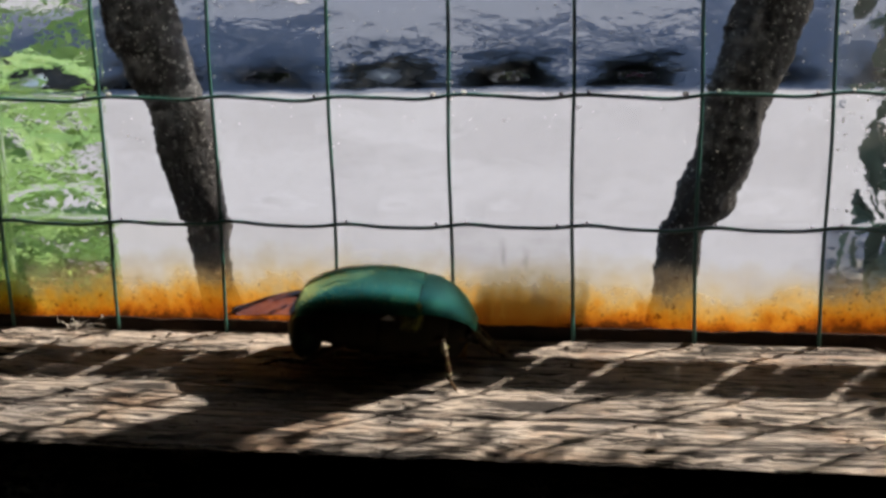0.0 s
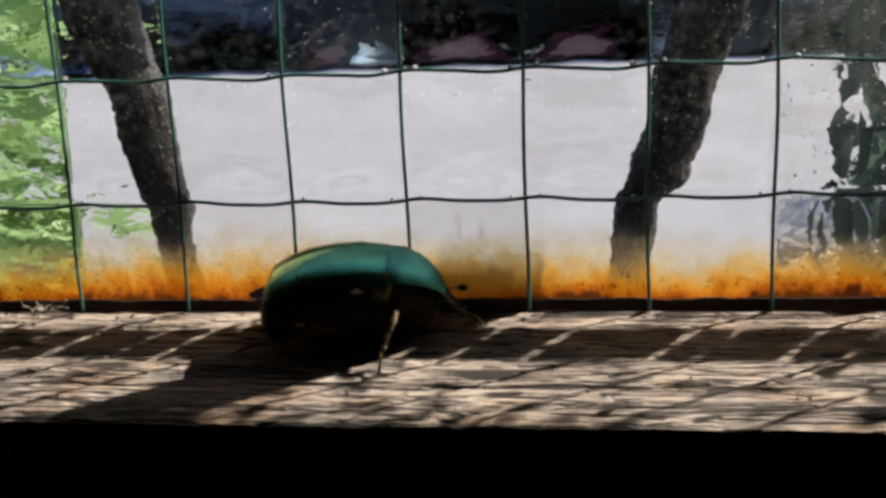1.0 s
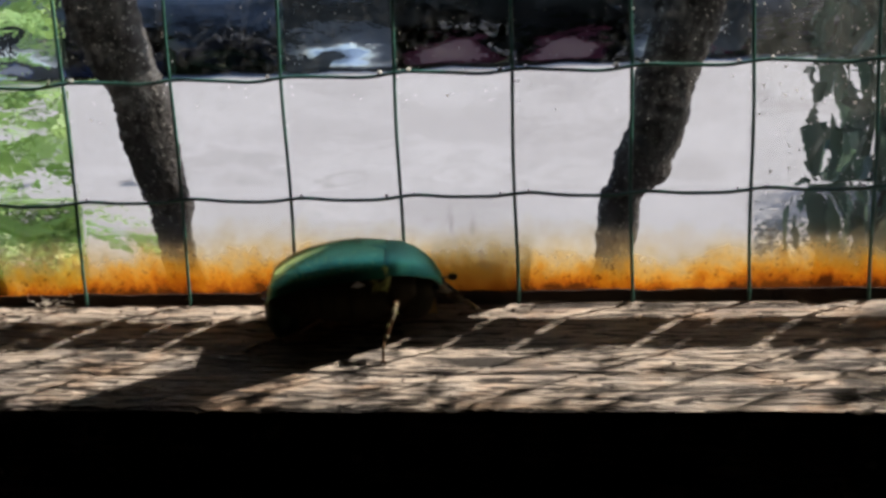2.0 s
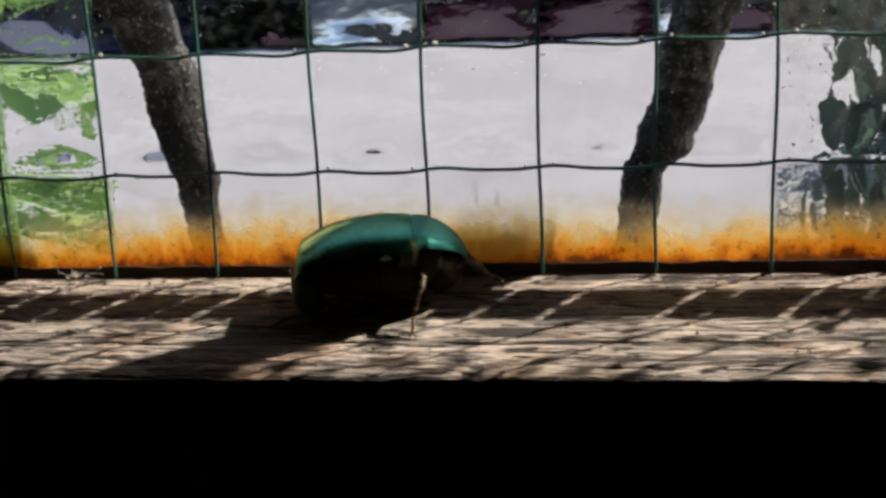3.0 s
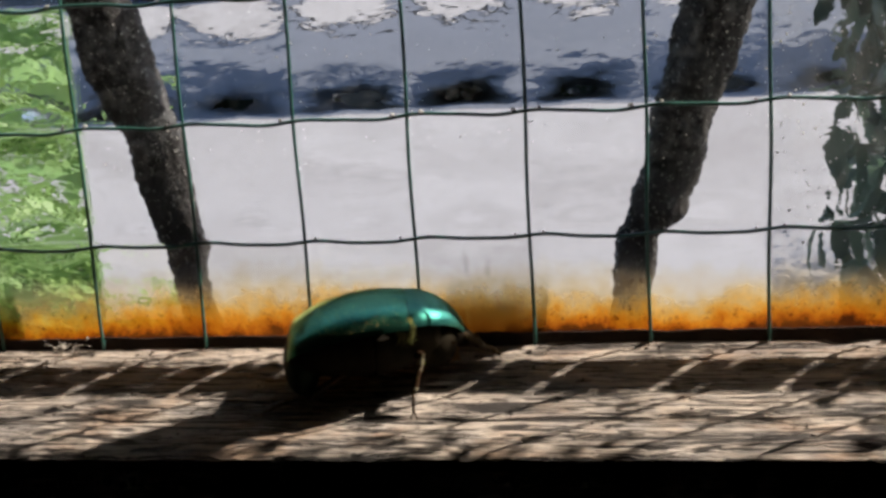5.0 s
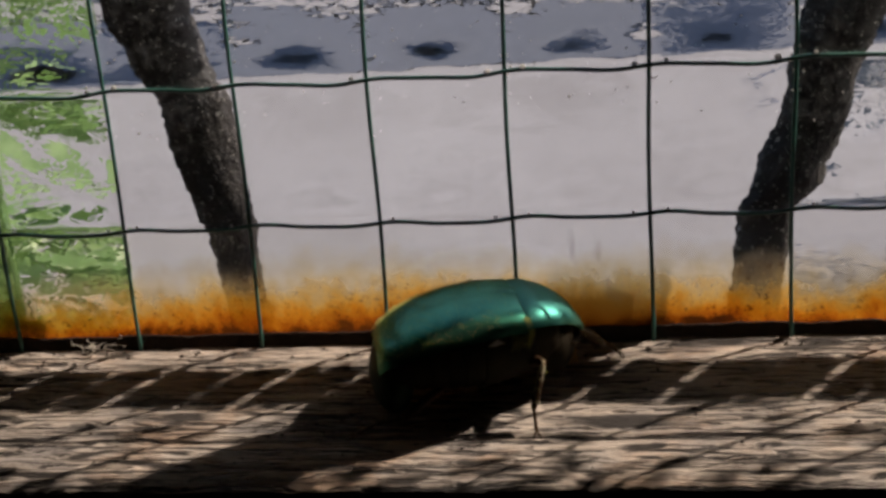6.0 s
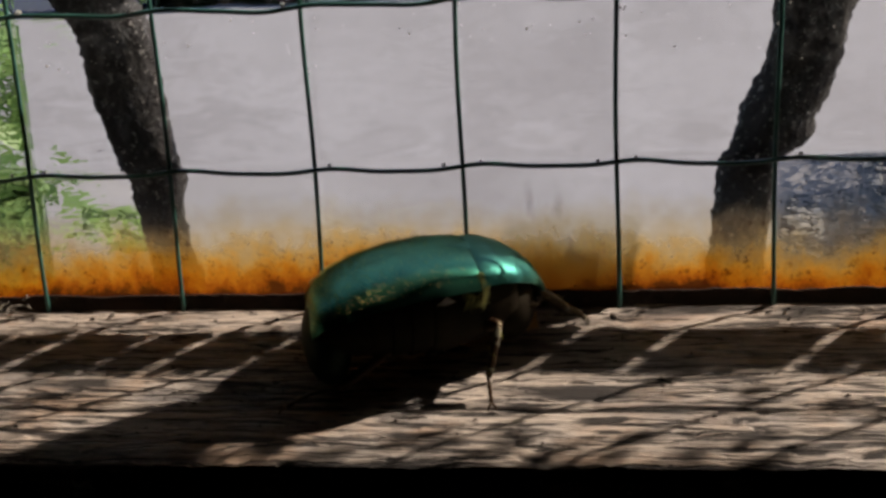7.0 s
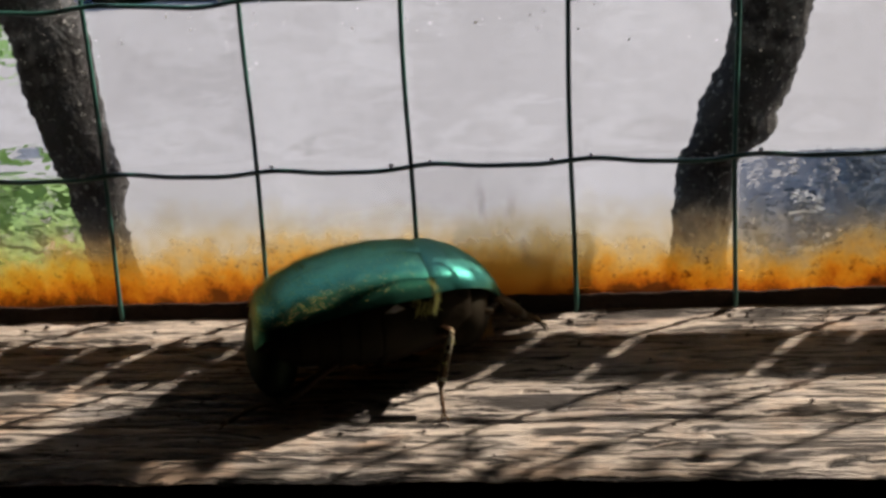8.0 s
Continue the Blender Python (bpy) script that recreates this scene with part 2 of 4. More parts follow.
WOOD = wood_material()
GLASS = glass_material()
GRIME = grime_material()
WIRE = two_tone("green_coating", (0.03, 0.12, 0.10), (0.06, 0.20, 0.17), 500, rough=0.3, bump=0.3, dist=0.0002)
BEAD = bead_material()
PUTTY = two_tone("old_putty", (0.018, 0.010, 0.007), (0.038, 0.02, 0.012), 300, rough=0.95, bump=0.8, dist=0.0008)
BARK = bark_material()
BARK_BIG = two_tone("tree_bark", (0.05, 0.04, 0.032), (0.12, 0.09, 0.07), 6, rough=0.95, bump=1.0, dist=0.02, stretch=(1, 1, 0.3))
INNER = two_tone("dark_boards", (0.028, 0.02, 0.015), (0.05, 0.036, 0.026), 12, rough=0.9, bump=0.4, dist=0.003, stretch=(0.2, 1, 1))
GROUND = two_tone("pale_paving", (0.178, 0.175, 0.180), (0.255, 0.256, 0.265), 2.6, rough=0.95, bump=0.25, dist=0.01)
LIME = leaf_material("lime_leaf", (0.13, 0.25, 0.07), (0.22, 0.35, 0.12))
DEEP = leaf_material("deep_leaf", (0.022, 0.07, 0.03), (0.05, 0.12, 0.045))
HEDGE = leaf_material("hedge_leaf", (0.02, 0.04, 0.02), (0.04, 0.065, 0.03))
SLATY = leaf_material("slaty_leaf", (0.10, 0.12, 0.145), (0.13, 0.155, 0.18))
WEED = leaf_material("weed_leaf", (0.03, 0.07, 0.05), (0.13, 0.22, 0.15))
DUST = lit_through("dust", (0.8, 0.8, 0.78), 0.5)
FLUFF = two_tone("fluff", (0.6, 0.57, 0.5), (0.75, 0.72, 0.66), 900, rough=0.95)


# ---- mesh helpers ----
def mesh(name, verts, faces, material, smooth=True):
    me = bpy.data.meshes.new(name)
    me.from_pydata(verts, [], faces)
    me.materials.append(material)
    if smooth:
        me.polygons.foreach_set("use_smooth", [True] * len(me.polygons))
    me.update()
    return me


def thing(name, me, label, category, kind="", group=""):
    return tagged(new(name, me), label, category, group, kind)


def part(name, me, parent, label=""):
    ob = new(name, me)
    ob.parent = parent
    return tagged(ob, label)


def empty(name, at, label, category, kind="", group=""):
    ob = new(name)
    ob.empty_display_size = 0.01
    ob.matrix_basis = at
    return tagged(ob, label, category, group, kind)


def tube(points, radii, seg=10, wobble=0.0, seed=0.0, cap=True):
    """Verts and faces of a round rod through the points."""
    verts, faces = [], []
    pts = [Vector(p) for p in points]
    for i, p in enumerate(pts):
        d = (pts[min(i + 1, len(pts) - 1)] - pts[max(i - 1, 0)]).normalized()
        side = d.orthogonal() if i == 0 else (side - d * side.dot(d)).normalized()
        side.normalize()
        up = d.cross(side)
        for k in range(seg):
            a = 2 * math.pi * k / seg
            r = radii[i]
            v = side * math.cos(a) + up * math.sin(a)
            if wobble:
                q = (p + v * r) * (0.35 / max(radii)) + Vector((seed, 0, 0))
                r *= 1 + wobble * noise.noise(q) + 0.5 * wobble * noise.noise(q * 3.1)
            verts.append(p + v * r)
    n = len(pts)
    for i in range(n - 1):
        for k in range(seg):
            a, b = i * seg + k, i * seg + (k + 1) % seg
            faces.append((a, b, b + seg, a + seg))
    if cap:
        faces.append(tuple(reversed(range(seg))))
        faces.append(tuple(range((n - 1) * seg, n * seg)))
    return verts, faces


def scaled(vf, s=MM):
    return [Vector(v) * s for v in vf[0]], vf[1]


def joined(*lots):
    verts, faces = [], []
    for v, f in lots:
        o = len(verts)
        verts += list(v)
        faces += [tuple(i + o for i in q) for q in f]
    return verts, faces


def box(x0, x1, y0, y1, z0, z1):
    v = [(x, y, z) for z in (z0, z1) for y in (y0, y1) for x in (x0, x1)]
    return v, [(0, 2, 3, 1), (4, 5, 7, 6), (0, 1, 5, 4), (2, 6, 7, 3), (0, 4, 6, 2), (1, 3, 7, 5)]


def ball(c, rx, ry, rz, seg=12, rings=8):
    v = [(c[0], c[1], c[2] - rz)]
    for i in range(1, rings):
        b = -math.pi / 2 + math.pi * i / rings
        v += [(c[0] + rx * math.cos(b) * math.cos(2 * math.pi * k / seg), c[1] + ry * math.cos(b) * math.sin(2 * math.pi * k / seg), c[2] + rz * math.sin(b)) for k in range(seg)]
    v.append((c[0], c[1], c[2] + rz))
    f = [(0, 1 + (k + 1) % seg, 1 + k) for k in range(seg)]
    for i in range(rings - 2):
        o = 1 + i * seg
        f += [(o + k, o + (k + 1) % seg, o + seg + (k + 1) % seg, o + seg + k) for k in range(seg)]
    o = 1 + (rings - 2) * seg
    f += [(o + k, o + (k + 1) % seg, len(v) - 1) for k in range(seg)]
    return v, f


# ---- the shed round the window ----
def shed():
    wl, wr, h1 = -0.070, 0.212, 0.165
    for name, b, mat in (
        ("wall_north", None, None),
        ("wall_south", (-1.2, 1.2, -2.14, -2.1, -0.85, 0.45), INNER),
        ("wall_east", (1.2, 1.24, -2.1, 0.022, -0.85, 0.45), INNER),
        ("wall_west", (-1.24, -1.2, -2.1, 0.022, -0.85, 0.45), INNER),
        ("floor", (-1.24, 1.24, -2.14, 0.022, -0.9, -0.85), INNER),
        ("ceiling", (-1.24, 1.24, -2.14, 0.05, 0.45, 0.48), INNER),
    ):
        if b:
            me = mesh(name, *box(*b), mat, False)
        else:
            vf = joined(box(-1.2, wl, 0.003, 0.022, -0.85, 0.45), box(wr, 1.2, 0.003, 0.022, -0.85, 0.45),
                        box(wl, wr, 0.003, 0.022, h1, 0.45), box(wl, wr, 0.0088, 0.022, -0.85, -0.006))
            me = mesh(name, *vf, INNER, False)
        thing(name, me, "dark unpainted timber boards of a small shed", "wall" if "wall" in name else name, "structure")


shed()


def sill():
    """One old board, its top sloping gently to the room, with raised grain and checks."""
    xs = np.concatenate([np.arange(-130, -62, 6.0), np.arange(-62, 70, 0.4), np.arange(70, 131, 6.0)])
    ys = np.concatenate([[-19.3], np.arange(-19.15, 2.0, 0.22), [3.0, 8.5]])
    verts, faces = [], []
    for y in ys:
        for x in xs:
            g = noise.noise(Vector((x * 0.035, y * 1.5, 3.0)))
            f = noise.noise(Vector((x * 0.16, y * 4.2, 9.0)))
            c = noise.noise(Vector((x * 0.022 + 5, y * 0.62 + 0.12 * noise.noise(Vector((x * 0.15, y, 1.0))), 14.0)))
            crack = max(0.0, 1 - abs(c) / 0.035)
            edge = max(0.0, (-18.2 - y)) ** 2 * 0.35 + (0.25 * max(0.0, -17.6 - y) * (noise.noise(Vector((x * 0.12, 0, 21.0))) + 0.3))
            z = sill_z(min(y, 2.0)) + 0.16 * g + 0.07 * f - 0.42 * crack - edge
            if y > 0:
                z -= 0.12 * y
            fringe = 0.25 * noise.noise(Vector((x * 0.09, 4.0, 0.0))) if y < -18.8 else 0.0
            verts.append((x, y + fringe, z))
    nx, ny = len(xs), len(ys)
    for j in range(ny - 1):
        for i in range(nx - 1):
            a = j * nx + i
            faces.append((a, a + 1, a + nx + 1, a + nx))
    # front, back and under faces, on vertices of their own
    o = len(verts)
    verts += [verts[i] for i in range(nx)] + [(x, -19.2, -30.0) for x in xs] + [verts[(ny - 1) * nx + i] for i in range(nx)] + [(x, 8.5, -30.0) for x in xs]
    for i in range(nx - 1):
        faces.append((o + nx + i, o + nx + i + 1, o + i + 1, o + i))
        faces.append((o + 3 * nx + i + 1, o + 3 * nx + i, o + 2 * nx + i, o + 2 * nx + i + 1))
        faces.append((o + nx + i + 1, o + nx + i, o + 3 * nx + i, o + 3 * nx + i + 1))
    me = mesh("window_sill", *scaled((verts, faces)), WOOD)
    me.polygons.foreach_set("use_smooth", [min(p.vertices) < o for p in me.polygons])
    thing("window_sill", me, "weathered grey-brown wooden sill board, cracked along the grain", "windowsill", "structure")


sill()


# ---- the pane, its grime and the putty at its foot ----
def cell(v, first, pitch):
    return (v - first + pitch / 2) % pitch - pitch / 2


def pane():
    """Clear sheet cast round a wire mesh: every mesh cell swells outwards like a small pillow."""
    step = 0.55
    xs, zs = np.arange(-121, 216, step), np.arange(-3.5, 170, step)
    verts, faces = [], []
    nx, nz = len(xs), len(zs)
    for z in zs:
        for x in xs:
            dx, dz = cell(x, PITCH_X / 2, PITCH_X), cell(z, ROW0 - PITCH_Z / 2, PITCH_Z)
            ax, az = 1 - (2 * dx / PITCH_X) ** 2, 1 - (2 * dz / PITCH_Z) ** 2
            pillow = 0.1 + 0.14 * ax + az * (0.46 + 0.16 * ax)
            ripple = 0.013 * noise.noise(Vector((x * 0.28, z * 0.5, 2.0))) + 0.006 * noise.noise(Vector((x * 0.7, z * 1.3, 7.0)))
            dimple = -0.07 * math.exp(-((dx / 2.8) ** 2 + ((dz + 5.6) / 1.1) ** 2))
            verts.append((x, 0.75 + pillow + ripple + dimple, z))
    for j in range(nz - 1):
        for i in range(nx - 1):
            a = j * nx + i
            faces.append((a, a + nx, a + nx + 1, a + 1))
    o = len(verts)
    verts += [(x, 0.3, z) for z in (zs[0], zs[-1]) for x in xs]
    for i in range(nx - 1):
        faces.append((o + i, o + i + 1, o + nx + i + 1, o + nx + i))
        faces.append((i, i + 1, o + i + 1, o + i))
        t = (nz - 1) * nx
        faces.append((t + i + 1, t + i, o + nx + i, o + nx + i + 1))
    me = mesh("window_pane", *scaled((verts, faces)), GLASS)
    flat = [len(p.vertices) == 4 and all(i >= o for i in p.vertices) for p in me.polygons]
    me.polygons.foreach_set("use_smooth", [not q for q in flat])
    me.materials.append(GRIME)
    me.polygons.foreach_set("material_index", [int(q) for q in flat])
    ob = thing("window_pane", me, "clear rippled plastic pane with rusty orange grime at its foot", "window pane", "structure")
    ob.visible_shadow = False


pane()


def putty():
    xs = np.arange(-121, 216, 0.6)
    verts, faces = [], []
    for x in xs:
        n1 = noise.noise(Vector((x * 0.2, 0, 5))) + 0.6 * noise.noise(Vector((x * 0.9, 3, 5)))
        t = 1.45 + 0.22 * n1
        for y, z in ((0.08, -2), (0.08, t - 0.1), (0.02, t - 0.2), (-0.06, t - 0.55 + 0.1 * n1), (-0.22 - 0.08 * n1, 0.25), (-0.6 - 0.2 * n1, -1.0)):
            verts.append((x, y, z))
    for i in range(len(xs) - 1):
        for k in range(5):
            a = i * 6 + k
            faces.append((a, a + 1, a + 7, a + 6))
    thing("putty_line", mesh("putty_line", *scaled((verts, faces)), PUTTY), "dark crumbling putty and dirt at the foot of the pane", "putty", "structure")


putty()


def wire_mesh():
    root = empty("wire_mesh", pose(0, 0, 0), "green plastic-coated square wire mesh lying against the pane", "wire mesh")
    rnd = random.Random(4)
    cols, rows = range(-9, 18), range(0, 13)
    for c in cols:
        x0 = c * PITCH_X + rnd.uniform(-0.08, 0.08)
        pts = [(x0 + 0.10 * math.sin(z * 0.23 + c), -0.32 - 0.05 * math.sin(z * 0.4 + c * 2), z) for z in np.arange(-0.6, 170, 2.2)]
        part("wire", mesh("wire", *scaled(tube(pts, [0.195] * len(pts), 8)), WIRE), root)
    for r in rows:
        z0 = ROW0 + r * PITCH_Z
        ph = rnd.uniform(-0.3, 0.3)
        pts = []
        for x in np.arange(-121, 216, 0.8):
            u = 2 * math.pi * x / PITCH_X
            z = z0 + 0.20 * math.sin(u + 0.6 + ph) + 0.08 * math.sin(u * 0.37 + r) + 0.05 * math.sin(u * 2 + r)
            pts.append((x, -0.78 - 0.12 * math.cos(u), z))
        part("wire", mesh("wire", *scaled(tube(pts, [0.20] * len(pts), 8)), WIRE), root)
        for c in cols:
            if abs(c) > 5 or r > 3:
                continue
            for s in (-1.45, 1.6):
                if rnd.random() < 0.12:
                    continue
                x = c * PITCH_X + s + rnd.uniform(-0.25, 0.25)
                u = 2 * math.pi * x / PITCH_X
                z = z0 + 0.20 * math.sin(u + 0.6 + ph) + 0.30
                k = rnd.uniform(0.15, 0.22) if r == 0 else rnd.uniform(0.22, 0.34)
                part("bead", mesh("bead", *scaled(ball((x, -0.85, z), k, k * 0.8, k * 0.9, 8, 6)), BEAD), root, "tiny pale bead of water on the wire")
    return root


wire_mesh()


def dust():
    rnd = random.Random(8)
    verts, faces = [], []

    def speck(x, z, k):
        v, f = ball((x, 0.2 - k * 0.5, z), k * rnd.uniform(0.7, 1.2), k * 0.6, k * rnd.uniform(0.7, 1.2), 6, 4)
        o = len(verts)
        verts.extend(v)
        faces.extend(tuple(i + o for i in q) for q in f)
    for _ in range(700):
        speck(rnd.uniform(-62, 58), rnd.uniform(21, 46), 0.035 + 0.07 * rnd.random() ** 3)
    for _ in range(420):  # a thicker veil towards one side
        speck(rnd.uniform(38.5, 60), rnd.uniform(10, 46), 0.04 + 0.11 * rnd.random() ** 2)
    for c in range(-5, 6):  # more of it along the wires
        for _ in range(26):
            speck(c * PITCH_X + rnd.gauss(0, 0.9), rnd.uniform(20, 46), 0.05 + 0.08 * rnd.random() ** 2)
    thing("dust_specks", mesh("dust_specks", *scaled((verts, faces)), DUST, False), "white specks of dust on the window pane", "dust", "stuff")


dust()


# ---- stems outside, against the pane ----
VINE_Y = 10.3


def vine(line, label, seed):
    """A woody stem close against the outside of the pane, bending away from it above and below."""
    def along(z, k):
        return float(np.interp(z, [p[0] for p in line], [p[k] for p in line]))

    def depth(z):
        return VINE_Y + float(np.interp(z, [-752, -30, 2, 45, 170], [40, 9, 0, 0, 12]))
    zs = np.concatenate([np.arange(line[0][0], -12, 12.0), np.arange(-12, min(60, line[-1][0]), 0.5), np.arange(60, line[-1][0], 5.0)])
    verts, faces, seg = [], [], 44
    for z in zs:
        cx, cy, r = along(z, 1) + 0.3 * noise.noise(Vector((z * 0.3, seed, 0))), depth(z), along(z, 2)
        flat = float(np.interp(z, [-40, 0, 50, 100], [1.0, 0.8, 0.8, 1.0]))
        for k in range(seg):
            a = 2 * math.pi * k / seg
            q = Vector((cx + r * math.cos(a), r * math.sin(a), z)) * 0.45 + Vector((seed * 7, 0, 0))
            g = 0.42 * noise.noise(Vector((q.x, q.y, q.z * 0.6))) + 0.42 * noise.noise(q * 2.6) + 0.30 * noise.noise(q * 5.5)
            verts.append((cx + (r + g) * math.cos(a), cy + (r * flat + 0.35 * g) * math.sin(a), z))
    for i in range(len(zs) - 1):
        for k in range(seg):
            a, b = i * seg + k, i * seg + (k + 1) % seg
            faces.append((a, b, b + seg, a + seg))
    faces += [tuple(reversed(range(seg))), tuple(range((len(zs) - 1) * seg, len(zs) * seg))]
    return thing("vine", mesh("vine", *scaled((verts, faces)), BARK), label, "vine", group="vines")


vine([(-752, -12.0, 5.2), (-300, -18.0, 4.4), (-20, -27.5, 3.0), (6, -30.2, 2.5), (12, -30.9, 3.0), (17, -32.1, 3.2), (22, -32.9, 3.4), (26, -34.1, 3.6), (31, -36.0, 4.0), (38, -37.8, 4.0), (170, -72.8, 4.0)],
     "dark rough woody vine leaning against the outside of the pane", 1.0)
vine([(-752, 8.0, 5.2), (-300, 10.0, 3.7), (-20, 20.4, 2.6), (6, 24.1, 2.4), (10, 24.8, 2.7), (13, 26.5, 3.4), (16, 27.7, 3.5), (20, 29.1, 3.4), (25, 30.2, 3.3), (28, 31.4, 3.5), (34, 33.1, 3.9), (42.5, 35.9, 3.8), (150, 70.9, 3.8)],
     "dark brown woody vine leaning the other way against the pane", 6.0)


def leaf_blade(c, ax, nrm, length, width, curl=0.2):
    """Six-sided leaf with a folded midrib."""
    ax, nrm = Vector(ax).normalized(), Vector(nrm).normalized()
    side = ax.cross(nrm).normalized()
    nrm = side.cross(ax)
    c = Vector(c)
    v = [c, c + ax * length * 0.35 + side * width * 0.5 + nrm * curl * width * 0.4, c + ax * length * 0.72 + side * width * 0.36 + nrm * curl * width * 0.2,
         c + ax * length - nrm * curl * width * 0.5, c + ax * length * 0.72 - side * width * 0.36 + nrm * curl * width * 0.2,
         c + ax * length * 0.35 - side * width * 0.5 + nrm * curl * width * 0.4, c + ax * length * 0.5]
    return v, [(0, 1, 6), (1, 2, 6), (2, 3, 6), (3, 4, 6), (4, 5, 6), (5, 0, 6)]


def shoot():
    """An unseen leafy shoot, added across above the opening to dapple the sill."""
    rnd = random.Random(12)
    root = empty("sill_shade", pose(0, 0.045, 0.075), "unseen leafy shoot added outside the pane to dapple the sill", "vine")
    line = [(x, 45 + 2 * math.sin(x * 0.05), 96.0 + 1.2 * math.sin(x * 0.08)) for x in np.arange(-45, 130, 4.0)]
    off = Vector((0, 45, 75))
    part("stem", mesh("stem", *scaled(tube([Vector(p) - off for p in line], [0.9] * len(line), 8, 0.2)), BARK), root)

    def at(x, y, d):
        """The place from which the sun's ray meets the sill at (x, y), d millimetres up the ray."""
        return Vector((x, y, sill_z(y))) + SUN_TO * d - off

    def blade(x, y, d, along, across):
        """A leaf, d millimetres beyond the pane, that shades about along by across millimetres of the sill."""
        c = at(x, y, (d - y) / SUN_TO.y)
        ax = Vector((rnd.uniform(0.1, 0.6), rnd.uniform(-0.1, 0.1), -1)).normalized()
        v, f = leaf_blade(c - ax * along * 0.5, ax, SUN_TO + Vector((rnd.uniform(-0.2, 0.2), 0, rnd.uniform(-0.2, 0.2))), along, across, rnd.uniform(0.1, 0.4))
        part("leaf", mesh("leaf", [p * MM for p in v], f, LIME), root)

    # added strip, out of view: shades the sill's dark band, slits its bright lines
    turn = Vector((0, SUN_TO.z, -SUN_TO.y)).normalized()
    side = turn.cross(Vector((1, 0, 0)))
    slits = [(14.8 + 12.66 * k + rnd.uniform(-0.5, 0.5), 0.28, 0.1) for k in range(-7, 6)]
    slits += [(x + rnd.uniform(4.0, 8.0), rnd.uniform(0.12, 0.24), rnd.uniform(0.1, 1.2)) for x, _, _ in slits] + [(-0.7, 0.6, 0.1)]
    rings, n = np.arange(-75, 75, 0.15), 14
    verts, faces = [], []
    for x in rings:
        c = at(x, -6.5 + 0.35 * noise.noise(Vector((x * 0.09, 0, 0))) + 0.3 * noise.noise(Vector((x * 0.5, 3, 0))), 84.0)
        r = 2.45 + 0.35 * noise.noise(Vector((x * 0.6, 11, 0))) + 0.3 * noise.noise(Vector((x * 0.2, 5, 0))) + 0.12 * noise.noise(Vector((x * 1.3, 8, 0)))
        for sx, half, thin in slits:
            if abs(x - sx) < half:
                r = min(r, thin)
        for k in range(n):
            a = 2 * math.pi * k / n
            verts.append(c + turn * (r * math.cos(a)) + side * (0.05 * r * math.sin(a)) + Vector((0.42 * r * math.cos(a), 0, 0)))
    for i in range(len(rings) - 1):
        for k in range(n):
            a, b = i * n + k, i * n + (k + 1) % n
            faces.append((a, b, b + n, a + n))
    part("shade_strip", mesh("shade_strip", *scaled((verts, faces)), BARK), root, "unseen strip added to shade a band of the sill, slit for bright lines")
    for k in range(80):
        x = rnd.uniform(-60, 62)
        blade(x, rnd.uniform(-20.5, -16.4), rnd.uniform(9, 26), rnd.uniform(2.0, 4.5), rnd.uniform(0.5, 1.3))
    for _ in range(40):
        x = rnd.uniform(-60, 62)
        if not -3 < x < 10:
            blade(x, rnd.uniform(-15.5, -9.5), rnd.uniform(9, 26), rnd.uniform(2.0, 4.5), rnd.uniform(0.4, 1.0))
    for _ in range(10):
        blade(rnd.uniform(-17.5, -13.0), rnd.uniform(-15.5, -10.0), rnd.uniform(9, 26), rnd.uniform(4.0, 6.5), rnd.uniform(1.2, 2.0))
    return root


shoot()


# ---- outdoors ----
def ground():
    """Paved yard, rising a little towards the trees, then on to the horizon."""
    ys = [-2500, -300, -60, -20, -8, -3, 0.03, 1, 2, 3, 4, 5, 6, 7, 8, 9, 10, 11, 12, 14, 20, 60, 300, 2500]
    xs = [-2500, -300, -60, -20, -8, -4, -2, 0, 2, 4, 8, 20, 60, 300, 2500]

    def z(y):
        return float(np.interp(y, [-2500, -3, 4.5, 12, 20, 2500], [-0.95, -0.95, -0.52, -0.02, 0.1, 0.1]))
    verts = [(x, y, z(y) + 0.01 * noise.noise(Vector((x, y, 0)))) for y in ys for x in xs]
    n = len(xs)
    faces = [(j * n + i, j * n + i + 1, (j + 1) * n + i + 1, (j + 1) * n + i) for j in range(len(ys) - 1) for i in range(n - 1)]
    thing("ground", mesh("ground", verts, faces, GROUND), "pale sunlit paved yard beyond the window", "ground", "structure")
    return z


ground_z = ground()


# A strip of the yard with the far blue shade put into its colour.
def road():
    ys, xs = [6.6, 7.2, 8.0, 8.5, 9.5, 10.5, 11.5, 12.5, 14.0, 15.8], [k * 0.5 for k in range(-48, 49)]
    verts = [(x, y + 0.22 * noise.noise(Vector((x * 0.8, y, 3))), ground_z(y) + 0.014) for y in ys for x in xs]
    n = len(xs)
    faces = [(j * n + i, j * n + i + 1, (j + 1) * n + i + 1, (j + 1) * n + i) for j in range(len(ys) - 1) for i in range(n - 1)]
    thing("road", mesh("road", verts, faces, SHADE_PAVING), "strip of yard coloured dark blue as shade along the row of trees", "road", "structure")


SHADE_PAVING = two_tone("blue_shade_paving", (0.056, 0.070, 0.098), (0.083, 0.098, 0.129), 1.2, rough=0.95, bump=0.3, dist=0.01)
road()


